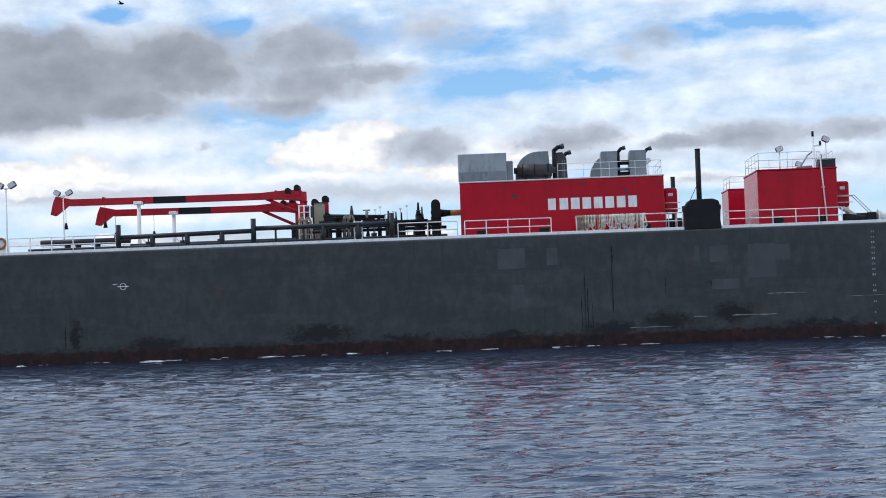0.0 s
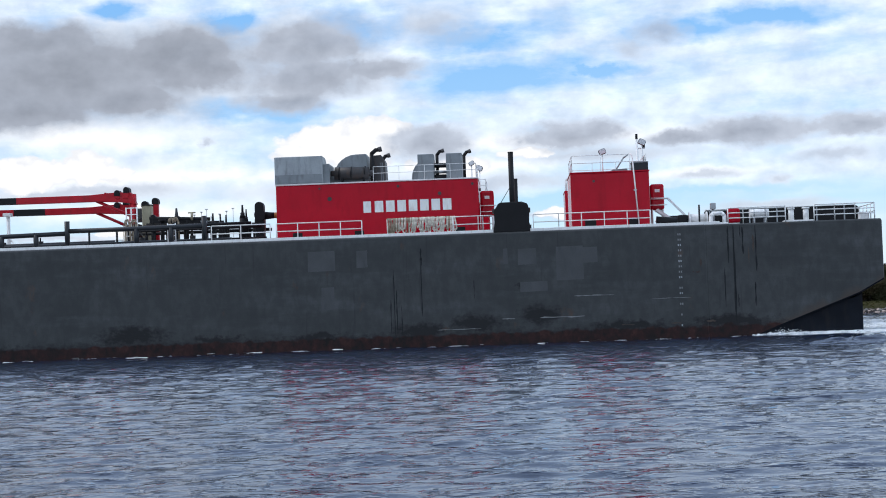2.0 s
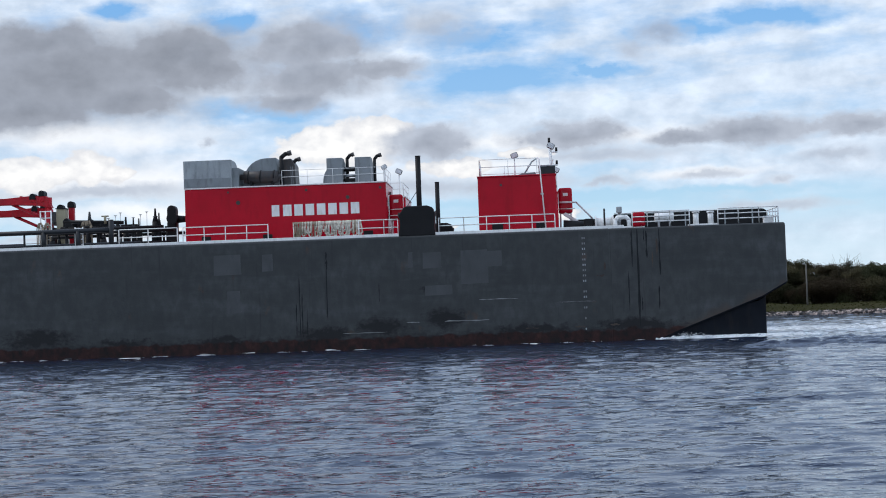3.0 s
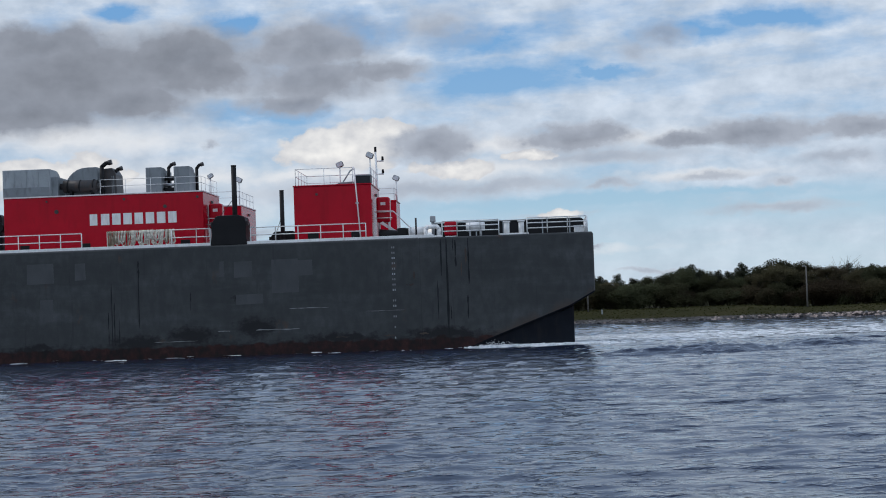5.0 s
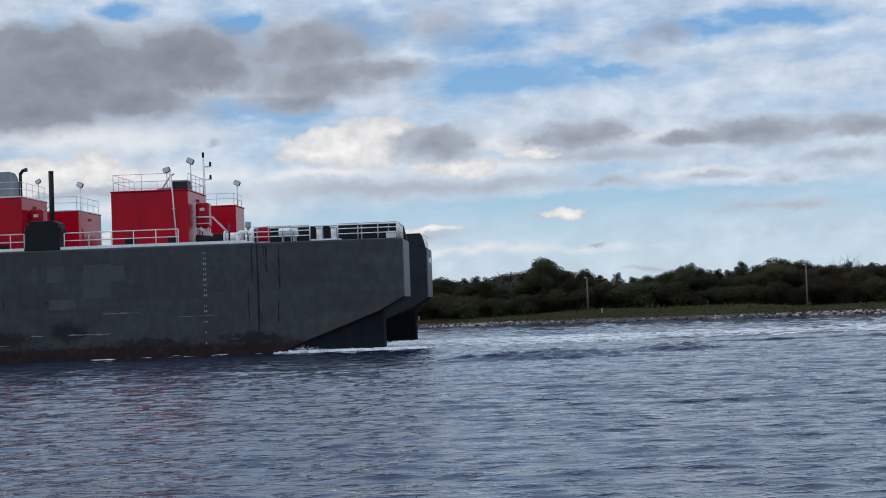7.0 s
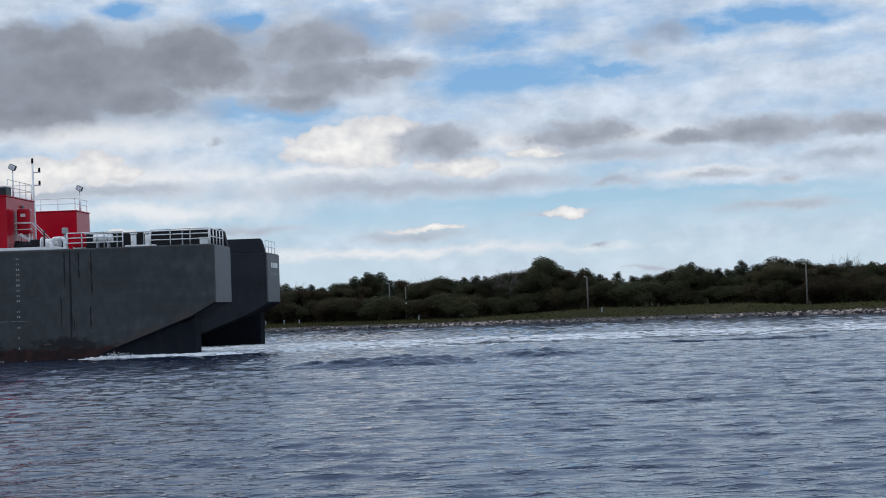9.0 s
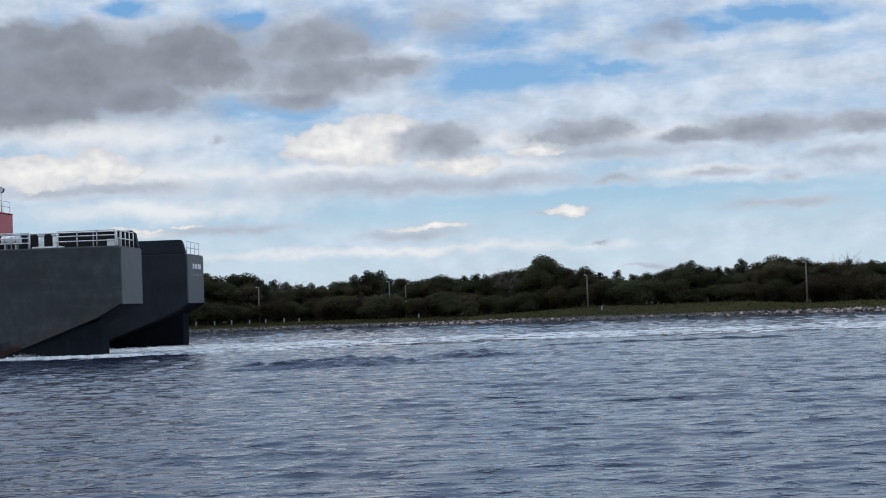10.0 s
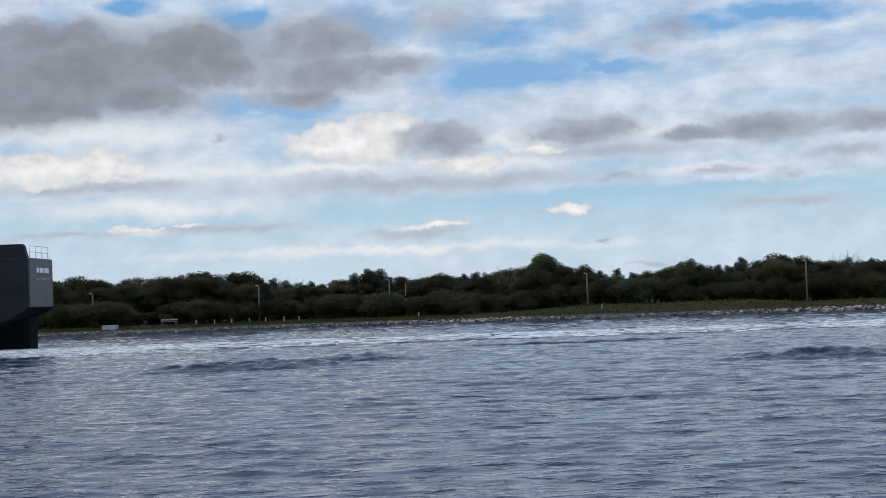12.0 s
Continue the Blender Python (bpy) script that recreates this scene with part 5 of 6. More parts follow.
# ---- stern deck gear ----
def bitts(u, v):
    k = root("mooring_bitts", (u, v, DECK), "pair of white mooring bitts on a base plate", "bitts", "mooring bitts")
    part("base_plate", solid((u - 0.95, v - 0.4, DECK), (u + 0.95, v + 0.4, DECK + 0.12), 0.02), M_WHITE, k)
    for du in (-0.45, 0.48):
        part("bollard", tube(tube(bmesh.new(), (u + du, v, DECK + 0.1), (u + du, v, 7.95), 0.18, sides=14), (u + du, v, 7.95), (u + du, v, 8.04), 0.24, sides=14), M_WHITE, k)


bitts(-1.5, 1.3)
bitts(-9.0, 12.0)
ch = root("fairlead", (-6.7, 0.6, DECK), "white rounded fairlead ring at the deck edge", "fairlead")
bm = bmesh.new()
pts = [(-7.1, 0.6, 7.2), (-7.1, 0.6, 7.65), (-6.95, 0.6, 7.82), (-6.4, 0.6, 7.82), (-6.25, 0.6, 7.65), (-6.25, 0.6, 7.2)]
part("ring", bent_pipe(bm, pts, 0.13, 8), M_WHITE, ch)
part("foot", solid((-7.9, 0.35, DECK), (-6.05, 0.85, DECK + 0.12), 0.03), M_WHITE, ch)
wn_ = root("mooring_winch", (-7.6, 2.5, DECK), "white mooring winch with a dark motor", "winch")
part("drum", tube(bmesh.new(), (-8.2, 2.5, 7.6), (-7.2, 2.5, 7.6), 0.33, sides=16), M_WHITE, wn_)
for u in (-8.25, -7.15):
    part("cheek", rod((u - 0.04, 2.5, 7.6), (u + 0.04, 2.5, 7.6), 0.46, sides=18), M_WHITE, wn_)
part("motor", solid((-9.0, 2.2, DECK), (-8.4, 2.8, 7.9), 0.08), M_BLACK, wn_)
part("frame", solid((-8.3, 2.2, DECK), (-7.1, 2.8, 7.3), 0.02), M_SOOT, wn_)
part("post", rod((-7.75, 1.2, DECK), (-7.75, 1.2, 8.45), 0.06), M_DARKPIPE, wn_)
part("vent_head", solid((-6.9, 2.3, 8.2), (-6.55, 2.7, 8.6), 0.05), M_LGREY, wn_)
part("vent_stem", rod((-6.72, 2.5, DECK), (-6.72, 2.5, 8.25), 0.1), M_LGREY, wn_)
hr = root("fire_locker", (-5.5, 1.6, DECK), "red fire hose locker with a rounded top", "locker")
part("cabinet", solid((-5.95, 1.3, DECK + 0.1), (-5.15, 1.9, 8.15), 0.14, 3), M_RED, hr)
part("plinth", solid((-5.9, 1.35, DECK), (-5.2, 1.85, DECK + 0.1)), M_WHITE, hr)
cy = root("raft_canister", (-3.95, 1.4, DECK), "white life raft canister on a cradle", "canister")
canister = part("canister", tube(bmesh.new(), (-4.55, 1.4, 7.75), (-3.35, 1.4, 7.75), 0.29, sides=18), M_WHITE, cy)
for u in (-4.3, -3.6):
    part("cradle", solid((u - 0.05, 1.15, DECK), (u + 0.05, 1.65, 7.55)), M_STEEL, cy)
    part("band", rod((u - 0.03, 1.4, 7.75), (u + 0.03, 1.4, 7.75), 0.298, sides=18), M_STEEL, canister)
cb = root("deck_box", (-8.0, 6.0, DECK), "dark equipment box on the stern deck", "box")
part("body", solid((-9.3, 5.6, DECK), (-7.6, 6.6, 7.95), 0.05), M_BLACK, cb)
part("lid", solid((-9.32, 5.58, 7.952), (-7.58, 6.62, 8.02), 0.01), M_DARKPIPE, cb)
# white frames on the notch coaming
for u in (-6.6, -4.0, -2.2, 0.4, 2.2):
    part("stanchion", solid((u - 0.04, 5.42, DECK), (u + 0.04, 5.496, 8.3)), M_LGREY, TANK_BARGE)
part("coaming_cap", solid((-6.85, 5.46, 8.28), (2.95, 6.15, 8.33), 0.01), M_WHITE, TANK_BARGE, "white cap strip")
st = root("stern_locker", (2.6, 1.4, DECK), "small white box at the stern corner", "box")
part("body", solid((2.35, 1.2, DECK), (2.95, 1.9, 7.55), 0.05), M_WHITE, st)
part("lid", solid((2.33, 1.18, 7.552), (2.97, 1.92, 7.6), 0.01), M_LGREY, st)



# ---- the far bank: stones, grass, trees, poles ----
def joined(name, verts, faces, material, label, category, kind="stuff", smooth=False):
    me = bpy.data.meshes.new(name)
    me.from_pydata(verts, [], faces)
    if smooth:
        me.polygons.foreach_set("use_smooth", [True] * len(me.polygons))
    me.materials.append(material)
    return tagged(new(name, me), label, category, kind=kind)


def stone_shapes(count, rng):
    bm = bmesh.new()
    bmesh.ops.create_icosphere(bm, subdivisions=1, radius=1.0)
    base = np.array([v.co[:] for v in bm.verts])
    tri = [[v.index for v in f.verts] for f in bm.faces]
    bm.free()
    return [base * (1 + rng.normal(0, 0.24, (len(base), 1))) * np.array([1.0, 0.8, 0.62]) for _ in range(count)], tri


def riprap(name, label, mat, pale, seed):
    rng = np.random.default_rng(seed)
    shapes, tri = stone_shapes(12, rng)
    verts, faces = [], []
    for k in range(6500):
        x = rng.uniform(-72, 74)
        big = 0.5 + 0.5 * math.exp(-((x - 5) / 8) ** 2) + 0.6 * math.exp(-((x - 44) / 9) ** 2)
        clear = rng.random() < 0.7 * math.exp(-((x - 2) / 9) ** 2) + 0.7 * math.exp(-((x - 46) / 10) ** 2) + 0.12
        if clear != pale:
            continue
        d = rng.uniform(-0.3, 0.55 + 0.3 * big)
        y = shore_y(x) + d
        s = rng.uniform(0.12, 0.30) * (0.7 + 0.55 * big)
        a = rng.uniform(0, 6.28)
        c, sn = math.cos(a), math.sin(a)
        sh = shapes[k % 12] * s
        o = len(verts)
        z = ground_height(x, y) + s * 0.25
        verts += [(x + p[0] * c - p[1] * sn, y + p[0] * sn + p[1] * c, z + p[2]) for p in sh.tolist()]
        faces += [(t[0] + o, t[1] + o, t[2] + o) for t in tri]
    return joined(name, verts, faces, mat, label, "stones")


riprap("pale_riprap", "pale granite riprap stones along the water", M_STONE, True, 11)
riprap("dark_riprap", "dark wet riprap stones along the water", M_STONE_GREY, False, 12)


def tufts():
    rng = np.random.default_rng(12)
    verts, faces = [], []
    for k in range(8000):
        x = rng.uniform(-70, 74)
        d = rng.uniform(1.4, 13 if x > 3 else 7)
        y = shore_y(x) + d
        z = ground_height(x, y) - 0.03
        h, w, a = rng.uniform(0.06, 0.17), rng.uniform(0.1, 0.25), rng.uniform(0, 3.14)
        lx, ly = rng.normal(0, 0.12, 2)
        o = len(verts)
        verts += [(x - w * math.cos(a), y - w * math.sin(a), z), (x + w * math.cos(a), y + w * math.sin(a), z), (x + lx, y + ly, z + h)]
        faces.append((o, o + 1, o + 2))
    return joined("bank_grass", verts, faces, M_GRASSBLADE, "rough autumn grass on the bank", "grass")


tufts()


def leaves(blobs, count, size, rng, flat=0.35):
    """Small bent leaf clumps spread over the shells of some blobs."""
    B = np.array(blobs)
    vol = B[:, 3] * B[:, 4]
    c = B[rng.choice(len(B), count, p=vol / vol.sum())]
    d = rng.normal(0, 1, (count, 3))
    d /= np.linalg.norm(d, axis=1, keepdims=True)
    q = rng.uniform(0.4, 1.2, (count, 1))
    p = c[:, :3] + d * q * c[:, [3, 3, 4]]
    u = rng.normal(0, 1, (count, 3)) * np.array([1, 1, flat])
    u /= np.linalg.norm(u, axis=1, keepdims=True)
    v = np.cross(u, rng.normal(0, 1, (count, 3)))
    v /= np.linalg.norm(v, axis=1, keepdims=True)
    s = rng.uniform(0.5, 1.0, (count, 1)) * size
    V = np.stack([p - u * s, p + v * s * 0.55, p + u * s, p - v * s * 0.55 + s * np.array([0, 0, 0.25])], 1).reshape(-1, 3)
    o = np.arange(count)[:, None] * 4
    F = np.concatenate([o + np.array([0, 1, 2]), o + np.array([0, 2, 3])])
    return V.tolist(), F.tolist()


def limb(bm, a, b, r0, r1, rng, sides=6, bends=3):
    a, b = np.array(a, float), np.array(b, float)
    last, lr = a, r0
    for i in range(1, bends + 1):
        k = i / bends
        p = a + (b - a) * k + (rng.normal(0, 0.05, 3) * np.linalg.norm(b - a) if i < bends else 0)
        r = r0 + (r1 - r0) * k
        tube(bm, last, p, lr, r, sides, caps=False)
        last, lr = p, r


def tree(name, label, kind, seed, h=7.0):
    """A tapered trunk with limbs and a crown of many small clumps."""
    rng = np.random.default_rng(seed)
    t = tagged(new(name), label, "tree" if kind != "shrub" else "shrub", "trees on the bank")
    bm = bmesh.new()
    blobs = []
    if kind == "oak":
        limb(bm, (0, 0, -0.2), (rng.normal(0, 0.2), rng.normal(0, 0.2), h * 0.55), 0.19, 0.1, rng, 8)
        for i in range(17):
            a, k = rng.uniform(0, 6.28), rng.random()
            z = h * (0.24 + 0.62 * k)
            r = h * 0.34 * (1 - 0.6 * k ** 2) * rng.uniform(0.4, 1.0)
            p = (r * math.cos(a), r * math.sin(a), z)
            if i < 9:
                limb(bm, (0, 0, h * rng.uniform(0.2, 0.5)), p, 0.07, 0.02, rng, 5)
            blobs.append((*p, h * rng.uniform(0.09, 0.17), h * rng.uniform(0.07, 0.12)))
        blobs.append((0, 0, h * 0.86, h * 0.15, h * 0.12))
        n, s, m = 15000, 0.115, M_LEAF
    elif kind == "pine":
        limb(bm, (0, 0, -0.2), (0.2, 0, h * 0.95), 0.17, 0.05, rng, 8, 4)
        for i in range(20):
            k = i / 19
            z = h * (0.25 + 0.72 * k)
            a = i * 2.4
            r = h * 0.27 * (1.02 - k) + 0.35
            p = (r * 0.7 * math.cos(a), r * 0.7 * math.sin(a), z)
            limb(bm, (0, 0, z - 0.3), p, 0.05, 0.02, rng, 5, 2)
            blobs.append((*p, r * 0.62 + 0.15, h * 0.045 + 0.1))
        n, s, m = 12000, 0.105, M_PINE
    elif kind == "shrub":
        for i in range(9):
            a, r = rng.uniform(0, 6.28), h * rng.uniform(0.1, 0.62)
            p = (r * math.cos(a), r * math.sin(a) * 0.7, h * rng.uniform(0.2, 0.72))
            limb(bm, (0, 0, -0.1), p, 0.04, 0.015, rng, 5, 2)
            blobs.append((*p, h * rng.uniform(0.22, 0.36), h * rng.uniform(0.18, 0.28)))
        n, s, m = 6500, 0.09, M_AUTUMN if seed == 22 else M_LEAF
    elif kind == "autumn":
        limb(bm, (0, 0, -0.2), (0.1, 0.1, h * 0.6), 0.15, 0.07, rng, 8)
        for i in range(20):
            a, k = rng.uniform(0, 6.28), rng.random()
            r = h * 0.3 * rng.uniform(0.3, 1.0)
            p = (r * math.cos(a), r * math.sin(a), h * (0.2 + 0.7 * k))
            limb(bm, (0, 0, h * rng.uniform(0.2, 0.5)), p, 0.05, 0.015, rng, 5)
            blobs.append((*p, h * rng.uniform(0.08, 0.15), h * rng.uniform(0.06, 0.11)))
        n, s, m = 12000, 0.105, M_AUTUMN
    else:
        limb(bm, (0, 0, -0.2), (0.1, 0, h * 0.6), 0.12, 0.06, rng, 7)
        for i in range(26):
            a = rng.uniform(0, 6.28)
            p0 = (0.05, 0, h * rng.uniform(0.25, 0.6))
            r = h * rng.uniform(0.1, 0.3)
            p1 = np.array((r * math.cos(a), r * math.sin(a), h * rng.uniform(0.6, 1.0)))
            limb(bm, p0, p1, 0.04, 0.015, rng, 4, 3)
            for j in range(4):
                q = p1 + rng.normal(0, 0.5, 3) + np.array([0, 0, 0.35])
                limb(bm, p1 * 0.75 + np.array(p0) * 0.25, q, 0.018, 0.008, rng, 3, 2)
        n = 0
    me = bpy.data.meshes.new("trunk")
    bm.to_mesh(me)
    bm.free()
    me.materials.append(M_BARK if kind != "bare" else M_TWIG)
    k = new("trunk", me)
    k.parent = t
    if n:
        v, f = leaves(blobs, n, s, rng)
        me = bpy.data.meshes.new("crown")
        me.from_pydata(v, [], f)
        me.materials.append(m)
        k = new("crown", me)
        k.parent = t
    return t


KINDS = [tree("tree", "dense dark green oak at the edge of the wood", "oak", 1), tree("tree", "dense dark green oak at the edge of the wood", "oak", 2),
         tree("tree", "dense dark green oak at the edge of the wood", "oak", 3),
         tree("tree", "dark pitch pine with layered boughs", "pine", 4), tree("tree", "dark pitch pine with layered boughs", "pine", 5),
         tree("tree", "tree with browning autumn leaves", "autumn", 6), tree("tree", "tree with browning autumn leaves", "autumn", 7),
         tree("tree", "bare leafless tree with fine twigs", "bare", 8)]
SHRUBS = [tree("shrub", "low dense shrub before the trees", "shrub", s, 2.4) for s in (21, 22, 23)]
SKYLINE = [(-75, 8.0), (-52.7, 8.0), (-46, 7.4), (-40.3, 7.4), (-33.8, 8.1), (-28, 7.6), (-23.5, 6.2), (-17.3, 6.0), (-13, 6.8), (-10.3, 7.2), (-5, 6.0), (-0.4, 6.6), (5.5, 6.1),
           (11, 6.8), (13, 8.3), (15, 7.2), (19.4, 6.5), (23.7, 5.6), (28.6, 5.7), (31.4, 6.8), (36.3, 6.1), (41, 7.0), (49, 6.2), (55, 6.2), (75, 6.5)]


def skyline(x):
    for (a, p), (b, q) in zip(SKYLINE, SKYLINE[1:]):
        if a <= x <= b:
            return p + (q - p) * (x - a) / (b - a)
    return 6.5


def plant_woods():
    rng = random.Random(5)
    used = set()

    def put(src, x, d, top):
        y = shore_y(x) + d
        z = ground_height(x, y)
        base = 7.0 if src not in SHRUBS else 2.4
        s = (top - z) / base
        w = s * rng.uniform(1.05, 1.5)
        m = pose(x, y, z - 0.05, 0, 0, rng.uniform(0, 360)) @ Matrix.Diagonal((w, w, s, 1))
        if src not in used:
            used.add(src)
            src.matrix_basis = m
        else:
            c = src.copy()
            scene.collection.objects.link(c)
            for o in src.children:
                k = o.copy()
                scene.collection.objects.link(k)
                k.parent = c
            c.matrix_basis = m

    for src, x, d, top in ((KINDS[7], -23.8, 21, 6.7), (KINDS[7], -22.3, 23, 6.4), (KINDS[7], 7.6, 20, 6.6), (KINDS[7], 9.0, 22, 6.9), (KINDS[7], 50.5, 22, 7.0), (KINDS[7], -3.2, 20, 6.4),
                           (KINDS[0], 13.0, 18, 8.35), (KINDS[3], 31.6, 19, 6.9), (KINDS[1], -10.4, 19, 7.25), (KINDS[2], -0.4, 19, 6.65), (KINDS[2], -34.0, 20, 8.15)):
        put(src, x, d, top)
    x = -74.0
    while x < 76:
        k = rng.random()
        put(KINDS[(0, 1, 2, 3, 4, 5)[int(k * 6)]], x, 23 + rng.uniform(-1, 2), skyline(x) * rng.uniform(0.95, 1.08))
        x += rng.uniform(1.4, 2.1)
    x = -74.0
    while x < 76:
        put(KINDS[(0, 1, 5, 6, 2, 4, 5)[int(rng.random() * 7)]], x, 17.5 + rng.uniform(-1.2, 1.5), skyline(x) * rng.uniform(0.70, 1.0))
        x += rng.uniform(1.7, 2.6)
    x = -74.0
    while x < 76:
        d = 9.0 if x < 4 else 15.5
        z = ground_height(x, shore_y(x) + d)
        put(SHRUBS[int(rng.random() * 3)], x, d + rng.uniform(-0.8, 1.4), z + rng.uniform(1.6, 3.6))
        x += rng.uniform(0.8, 1.5)
    # a deeper row closes the gaps under the crowns
    x = -74.0
    while x < 76:
        put(KINDS[(0, 1, 2, 3)[int(rng.random() * 4)]], x, 28 + rng.uniform(-1, 1.5), skyline(x) * rng.uniform(0.9, 1.0))
        x += rng.uniform(2.0, 2.8)


plant_woods()


def stand(x, d):
    y = shore_y(x) + d
    return x, y, ground_height(x, y)


def light_pole(x, d, top, arm):
    x, y, z = stand(x, d)
    p = tagged(new("light_pole"), "grey wooden pole on the far bank", "pole", "bank poles")
    p.location = (x, y, z)
    part("pole", rod((x, y, z - 0.3), (x, y, top), 0.11, 0.075, 10), M_WOOD, p)
    part("lamp_arm", bent_pipe(bmesh.new(), [(x, y, top - 0.15), (x + arm * 0.35, y - 0.1, top + 0.02), (x + arm * 0.7, y - 0.15, top)], 0.035, 6), M_STEEL, p)
    part("lamp", solid((x + arm * 0.7 - 0.12, y - 0.24, top - 0.05), (x + arm * 0.7 + 0.12, y - 0.06, top + 0.06), 0.03), M_STEEL, p)


for x, d, top, arm in ((-47.0, 8.5, 5.4, -0.4), (-24.8, 8.5, 5.65, -0.4), (-7.2, 8.5, 5.75, -0.4), (17.7, 8.5, 5.5, -0.4), (43.15, 8.5, 6.0, -0.5)):
    light_pole(x, d, top, arm)
x, y, z = stand(-5.05, 8.2)
sp = tagged(new("banded_pole"), "thin pole with black and white bands", "pole")
sp.location = (x, y, z)
part("pole", rod((x, y, z - 0.2), (x, y, 5.2), 0.06, sides=8), M_WOOD, sp)
for i in range(4):
    part("band", rod((x, y, z + 1.0 + i * 0.45), (x, y, z + 1.25 + i * 0.45), 0.1, sides=10), M_WHITE if i % 2 == 0 else M_BLACK, sp)
POST = tagged(new("marker_post"), "short pale marker post on the bank", "post", "marker posts")
x, y, z = stand(-32.8, 6.5)
POST.location = (x, y, z)
part("stake", solid((x - 0.07, y - 0.07, z - 0.1), (x + 0.07, y + 0.07, z + 0.5), 0.02), M_LGREY, POST)
part("cap", solid((x - 0.085, y - 0.085, z + 0.5), (x + 0.085, y + 0.085, z + 0.54)), M_STEEL, POST)
for x in (-30.4, -28.2, -25.9, -23.8, -21.4, -19.4, -3.4, 19.2):
    copy_thing(POST, pose(*stand(x, 6.5)))
x, y, z = stand(-36.3, 6.5)
bench = tagged(new("bench"), "weathered yellow wooden bench on the bank", "bench")
bench.location = (x, y, z)
for k in range(3):
    part("slat", solid((x - 1.1, y - 0.2 + k * 0.15, z + 0.42), (x + 1.1, y - 0.08 + k * 0.15, z + 0.47)), M_KHAKI, bench)
part("backrest", solid((x - 1.1, y + 0.25, z + 0.6), (x + 1.1, y + 0.29, z + 0.8)), M_KHAKI, bench)
for dx in (-0.9, 0.9):
    part("leg", solid((x + dx - 0.05, y - 0.2, z - 0.05), (x + dx + 0.05, y + 0.29, z + 0.42)), M_WOOD, bench)
x, y, z = stand(-43.6, 3.4)
blk = tagged(new("concrete_block"), "grey concrete block on the stones", "block")
blk.location = (x, y, z)
part("block", solid((x - 1.0, y - 0.5, z - 0.2), (x + 1.0, y + 0.5, z + 0.55), 0.06), M_LGREY, blk)



# ---- wake: churned foam, wash lines, swells ----
def foam_patch(name, label, us, vs, density, height, base, cell_noise, seed, dip=1.0, mat=None, keep=0.0):
    """Broken foam: cells of a fine grid kept where the density is high, raised in lumps."""
    U, V = np.meshgrid(us, vs)
    Z = np.zeros_like(U)
    K = np.zeros_like(U)
    for j in range(U.shape[0]):
        for i in range(U.shape[1]):
            q = (U[j, i] * cell_noise[0] + seed, V[j, i] * cell_noise[1], seed * 1.7)
            a = noise.fractal(q, 1.0, 2.0, 4) * 0.6 + 0.5
            d = density(U[j, i], V[j, i])
            K[j, i] = d + a - 1.0
            Z[j, i] = base(U[j, i], V[j, i]) + height * max(0.0, min(1.0, K[j, i] * 1.6)) * (0.6 + 0.8 * a) - 0.16 * (1 - smooth(-0.05, 0.16, K[j, i])) * dip
    idx, verts, faces = {}, [], []

    def vert(j, i):
        if (j, i) not in idx:
            idx[(j, i)] = len(verts)
            verts.append((U[j, i], V[j, i], Z[j, i]))
        return idx[(j, i)]

    for j in range(U.shape[0] - 1):
        for i in range(U.shape[1] - 1):
            if (K[j, i] + K[j + 1, i + 1] + K[j, i + 1] + K[j + 1, i]) > keep:
                faces.append((vert(j, i), vert(j, i + 1), vert(j + 1, i + 1), vert(j + 1, i)))
    me = bpy.data.meshes.new(name)
    me.from_pydata(verts, [], faces)
    me.polygons.foreach_set("use_smooth", [True] * len(me.polygons))
    me.materials.append(mat or M_FOAM)
    return tagged(new(name, me), label, "foam", kind="stuff")


def bump_(x, c, w):
    return math.exp(-((x - c) / w) ** 2)


# white water rolling off the raked stern
STERN_FOAM = foam_patch("stern_foam", "white churned water under the raked stern", np.arange(-6.0, 10.0, 0.1), np.arange(-1.6, 23.0, 0.16),
                        lambda u, v: 1.15 * smooth(-5.6, -3.6, u) * smooth(-0.9 - 0.09 * (u + 5), -0.2 - 0.09 * (u + 5), v) * (1 - smooth(1.5, 8.0, u))
                        * (1.0 if v < 2 else 0.6), 0.11,
                        lambda u, v: 0.03 + 0.04 * bump_(v, -0.2, 1.0) * smooth(-5.5, -2, u) * (1 - smooth(3, 6, u)), (2.3, 1.7), 3.0, 1.3, None, -0.9)
AFLOAT.append((STERN_FOAM, Vector((0, 0, 0))))
# churned water that follows the stern
CHURN = foam_patch("stern_churn", "broken white streaks following the stern", np.arange(1.5, 26.0, 0.2), np.arange(-1.0, 24.0, 0.25),
                   lambda u, v: (0.95 * (1 - smooth(2.0, 24.0, u))) * smooth(-0.8 + 0.06 * u, 0.6 + 0.06 * u, v) * (1 - smooth(21.0, 24.0, v)) + 0.12 * bump_(v, 2.0 + 0.1 * u, 1.2) * (1 - smooth(14, 26, u)),
                   0.10, lambda u, v: 0.08, (0.5, 1.2), 6.0, 0.3, M_FILM, -0.8)
AFLOAT.append((CHURN, Vector((0, 0, 0))))
# thin wash along the side
WASH = foam_patch("side_wash", "thin white wash along the barge's waterline", np.arange(-68, -5.5, 0.16), np.arange(-1.3, 0.25, 0.11),
                  lambda u, v: 0.42 * bump_(v, -0.10, 0.18) + 0.5 * bump_(v, -0.75, 0.35) * (bump_(u, -53.5, 4.5) + bump_(u, -62, 3) + 0.6 * bump_(u, -25, 3) + 0.35 * bump_(u, -42, 6)),
                  0.05, lambda u, v: 0.06, (0.9, 2.2), 9.0, 0.5, M_WASH, -0.4)
AFLOAT.append((WASH, Vector((0, 0, 0))))


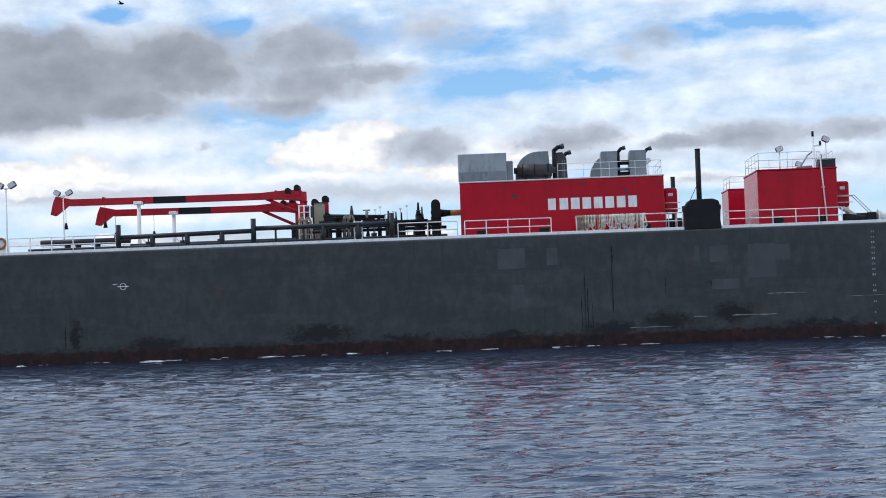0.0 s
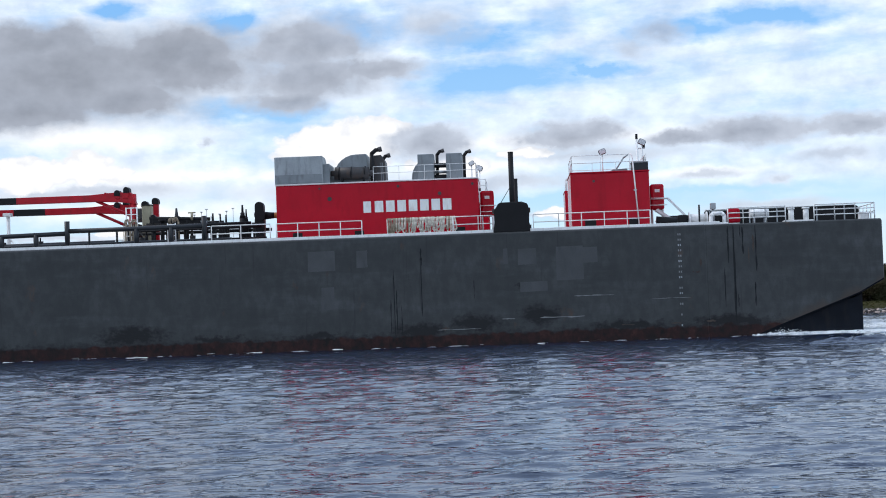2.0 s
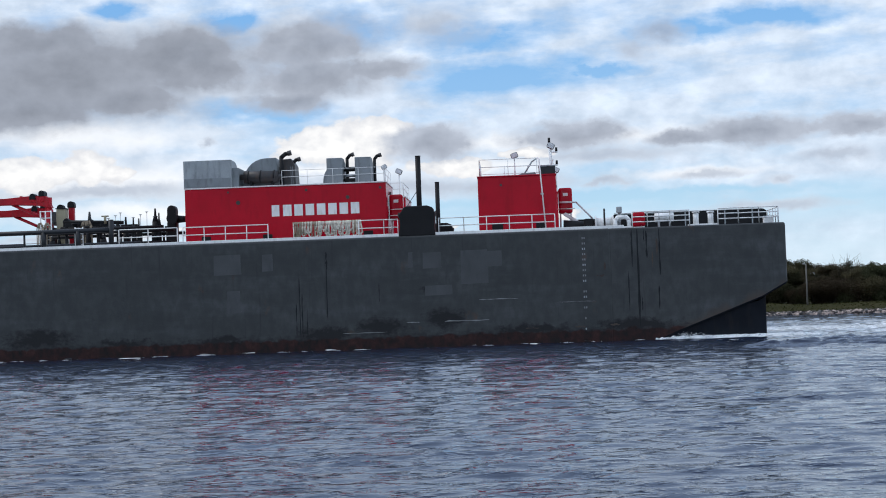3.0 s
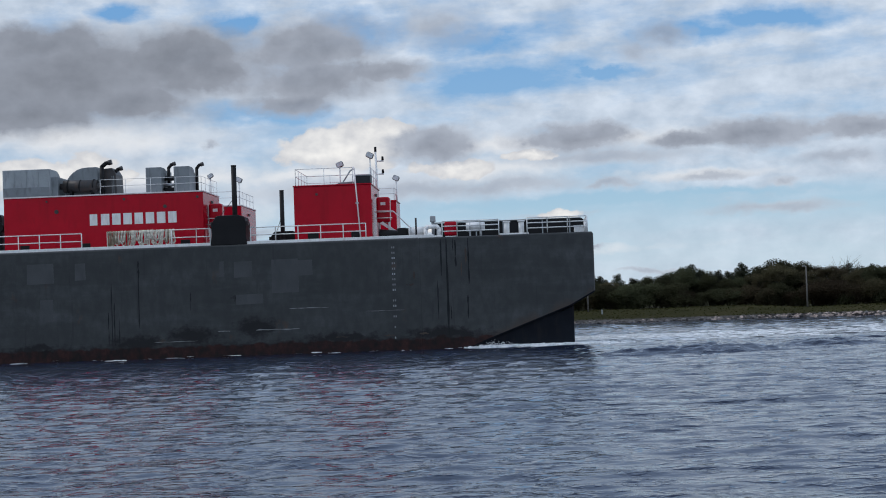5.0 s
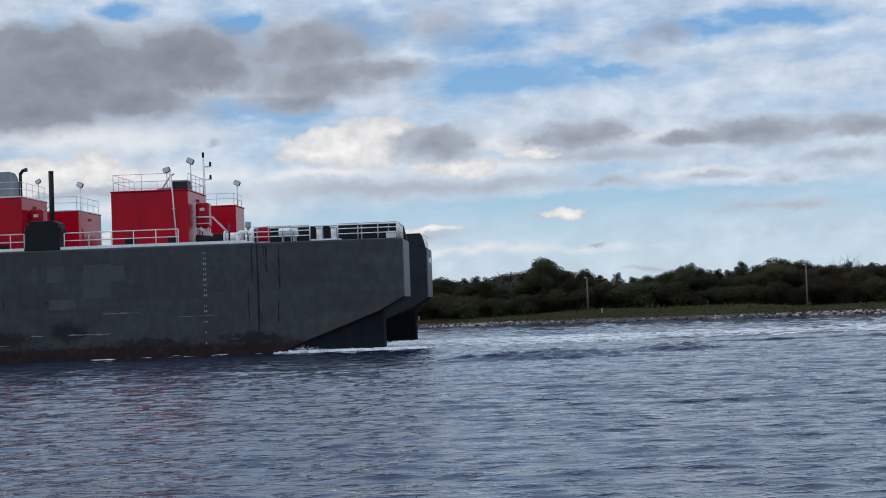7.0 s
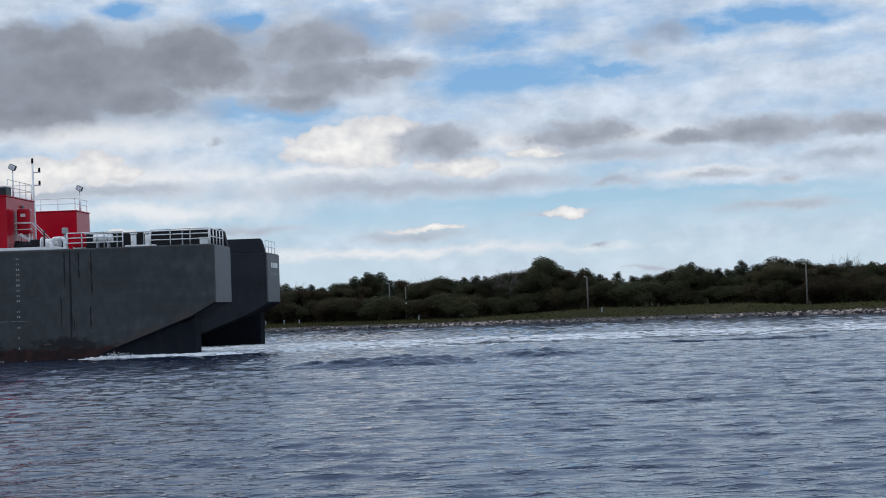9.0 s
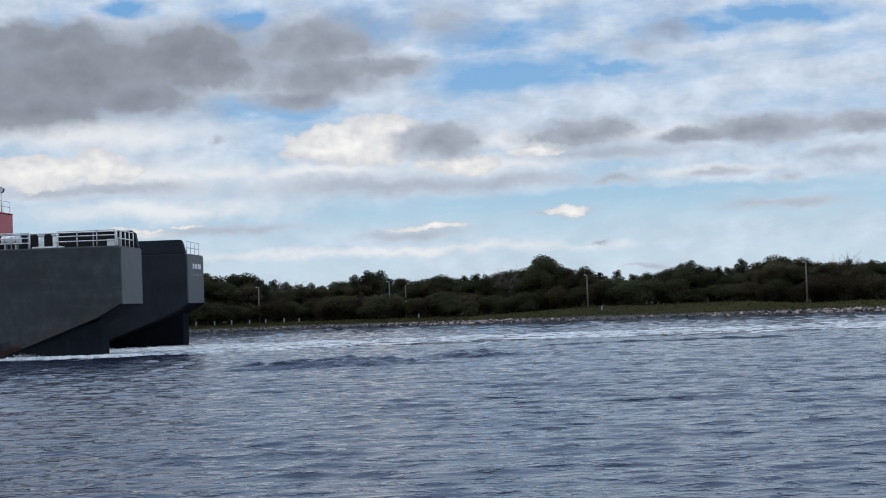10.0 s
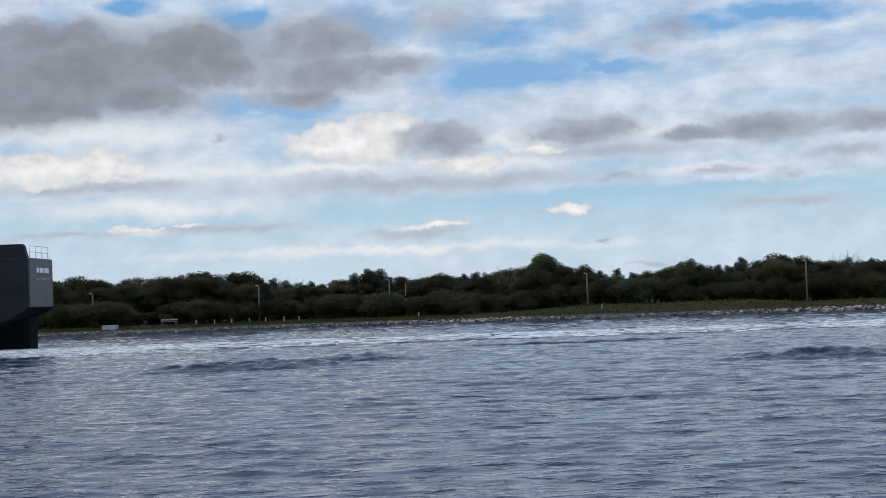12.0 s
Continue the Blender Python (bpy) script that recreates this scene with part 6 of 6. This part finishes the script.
def spray():
    """Small white flecks thrown up along the crest of the stern foam."""
    rng = np.random.default_rng(17)
    verts, faces = [], []
    for k in range(1500):
        u = -4.9 + 9.0 * rng.random() ** 1.4
        lift = 0.11 * math.exp(-((u + 2.8) / 0.8) ** 2) + 0.05
        c = np.array([u, -0.35 - 0.09 * (u + 5) + rng.normal(0, 0.22), 0.07 + abs(rng.normal(0, 1)) * lift * smooth(-5.0, -3.5, u)])
        q = rng.normal(0, 1, (4, 3)) * rng.uniform(0.012, 0.035) + c
        o = len(verts)
        verts += [tuple(p) for p in q]
        faces += [(o, o + 1, o + 2), (o, o + 1, o + 3), (o, o + 2, o + 3), (o + 1, o + 2, o + 3)]
    me = bpy.data.meshes.new("stern_spray")
    me.from_pydata(verts, [], faces)
    me.materials.append(M_FOAM)
    return tagged(new("stern_spray", me), "white spray flecks over the stern foam", "spray", kind="stuff")


AFLOAT.append((spray(), Vector((0, 0, 0))))


def trail():
    """The foam that is left in the barge's lane, dying away with distance."""
    xs, ys = np.arange(-36.0, 42.0, 0.22), np.arange(103.5, 133.0, 0.3)
    X, Y = np.meshgrid(xs, ys)
    W = wave_field(X, Y)
    step = {(round(x, 3), round(y, 3)): w for x, y, w in zip(X.ravel(), Y.ravel(), W.ravel())}

    def density(x, y):
        v = y - (107.14 - 0.0433 * x)
        lane = smooth(1.2, 3.5, v) * (1 - smooth(21.5, 25.0, v))
        streak = 0.26 * bump_(v, 5.5, 1.3) + 0.3 * bump_(v, 11.0, 2.2) + 0.22 * bump_(v, 17.0, 1.6)
        return (0.29 + streak) * lane

    return foam_patch("wake_foam", "streaks of white foam left in the wake", xs, ys, density, 0.05, lambda x, y: step[(round(x, 3), round(y, 3))] + 0.09, (0.42, 1.5), 5.0, 0.0, M_FILM, -0.6)


WAKE_FOAM = trail()


def swell(length, width, height, seed):
    """One rounded swell with smaller waves on its back; its rim dips under the water."""
    us, vs = np.linspace(-1, 1, 90), np.linspace(-1, 1, 46)
    verts = []
    for b in vs:
        for a in us:
            k = max(0.0, 1 - a * a) ** 1.5 * max(0.0, 1 - b * b) ** 1.5
            x, y = a * length, b * width + 0.5 * math.sin(a * 2 + seed)
            n_ = noise.fractal((x * 0.9 + seed, y * 1.3, seed), 1.0, 2.0, 4)
            verts.append((x, y, height * k * (1 + 0.55 * n_) - 0.16 * (1 - k)))
    w = len(us)
    faces = [(j * w + i, j * w + i + 1, (j + 1) * w + i + 1, (j + 1) * w + i) for j in range(len(vs) - 1) for i in range(w - 1)]
    me = bpy.data.meshes.new("swell")
    me.from_pydata(verts, [], faces)
    me.polygons.foreach_set("use_smooth", [True] * len(me.polygons))
    me.materials.append(M_WATER)
    return tagged(new("wake_swell", me), "dark swell of the barge's wake", "wave", kind="stuff")


SWELLS = [(swell(7.5, 2.5, 0.40, 1.0), [(0.0, 30.0, 87.0), (5.5, 10.3, 82.0), (9.5, -4.0, 76.5), (12.0, -8.5, 73.6)]),
          (swell(7.0, 2.4, 0.34, 2.0), [(0.0, 62.0, 80.0), (9.5, 23.0, 67.0), (12.0, 14.5, 65.0)]),
          (swell(17.0, 0.9, 0.17, 4.0), [(0.0, 42.0, 98.0), (9.5, 15.0, 98.5), (12.0, 8.0, 98.0)]),
          (swell(5.0, 2.4, 0.33, 3.0), [(0.0, 42.0, 92.0), (5.5, 18.0, 88.0), (9.5, 3.0, 83.0), (12.0, -4.0, 80.0)])]


# ---- a passing bird ----
def make_bird():
    b = tagged(new("bird"), "small dark bird in flight", "bird")
    b.location = (0, 0, 0)
    bm = bmesh.new()
    tube(bm, (-0.16, 0, 0), (0.0, 0, 0.01), 0.02, 0.06, 8)
    tube(bm, (0.0, 0, 0.01), (0.14, 0, 0.02), 0.06, 0.02, 8)
    part("body", bm, M_BLACK, b)
    for s in (-1, 1):
        part("wing", prism(bmesh.new(), [(-0.06, 0.02), (0.07, 0.02), (0.02 - 0.05, 0.1), (-0.08, 0.1)], min(0.03 * s, 0.32 * s), max(0.03 * s, 0.32 * s)), M_BLACK, b)
    part("tail", prism(bmesh.new(), [(-0.26, 0.0), (-0.14, 0.01), (-0.14, -0.01)], -0.04, 0.04), M_BLACK, b)
    return b


BIRD = make_bird()



# ---- what moves ----
HEADING = math.atan(130 / 3000)


def barge_pose(t):
    s = 6.0206 * (t - 6) + 0.00035 * (t - 6) ** 2
    return pose(-s * math.cos(HEADING), 107.14 + s * math.sin(HEADING), 0, 0, 0, -math.degrees(HEADING))


def motions():
    times = [0.0, 1.0, 2.0, 3.0, 4.0, 5.0, 6.0, 7.0, 8.0, 9.0, 10.0, 11.0, 12.0]
    for ob, base in AFLOAT:
        walk(ob, [(t, barge_pose(t) @ Matrix.Translation(base)) for t in times])
    for ob, way in SWELLS:
        walk(ob, [(t, pose(x, y, 0)) for t, x, y in way])
    walk(BIRD, [(0.0, pose(-16.7, 90, 19.6)), (1.0, pose(-8.6, 90.5, 20.6)), (12.0, pose(80, 96, 32))])
    # the clouds drift slowly along the horizon
    walk(BACKDROP, [(t, pose(0, 0, 0, 0, 0, 0.527 * (1 - t / 12.0))) for t in times])
    # the chop drifts with the wind
    for ob in (WATER, WAKE_FOAM):
        walk(ob, [(t, pose(-0.45 * (t - 6), 0.12 * (t - 6), 0)) for t in times])


motions()
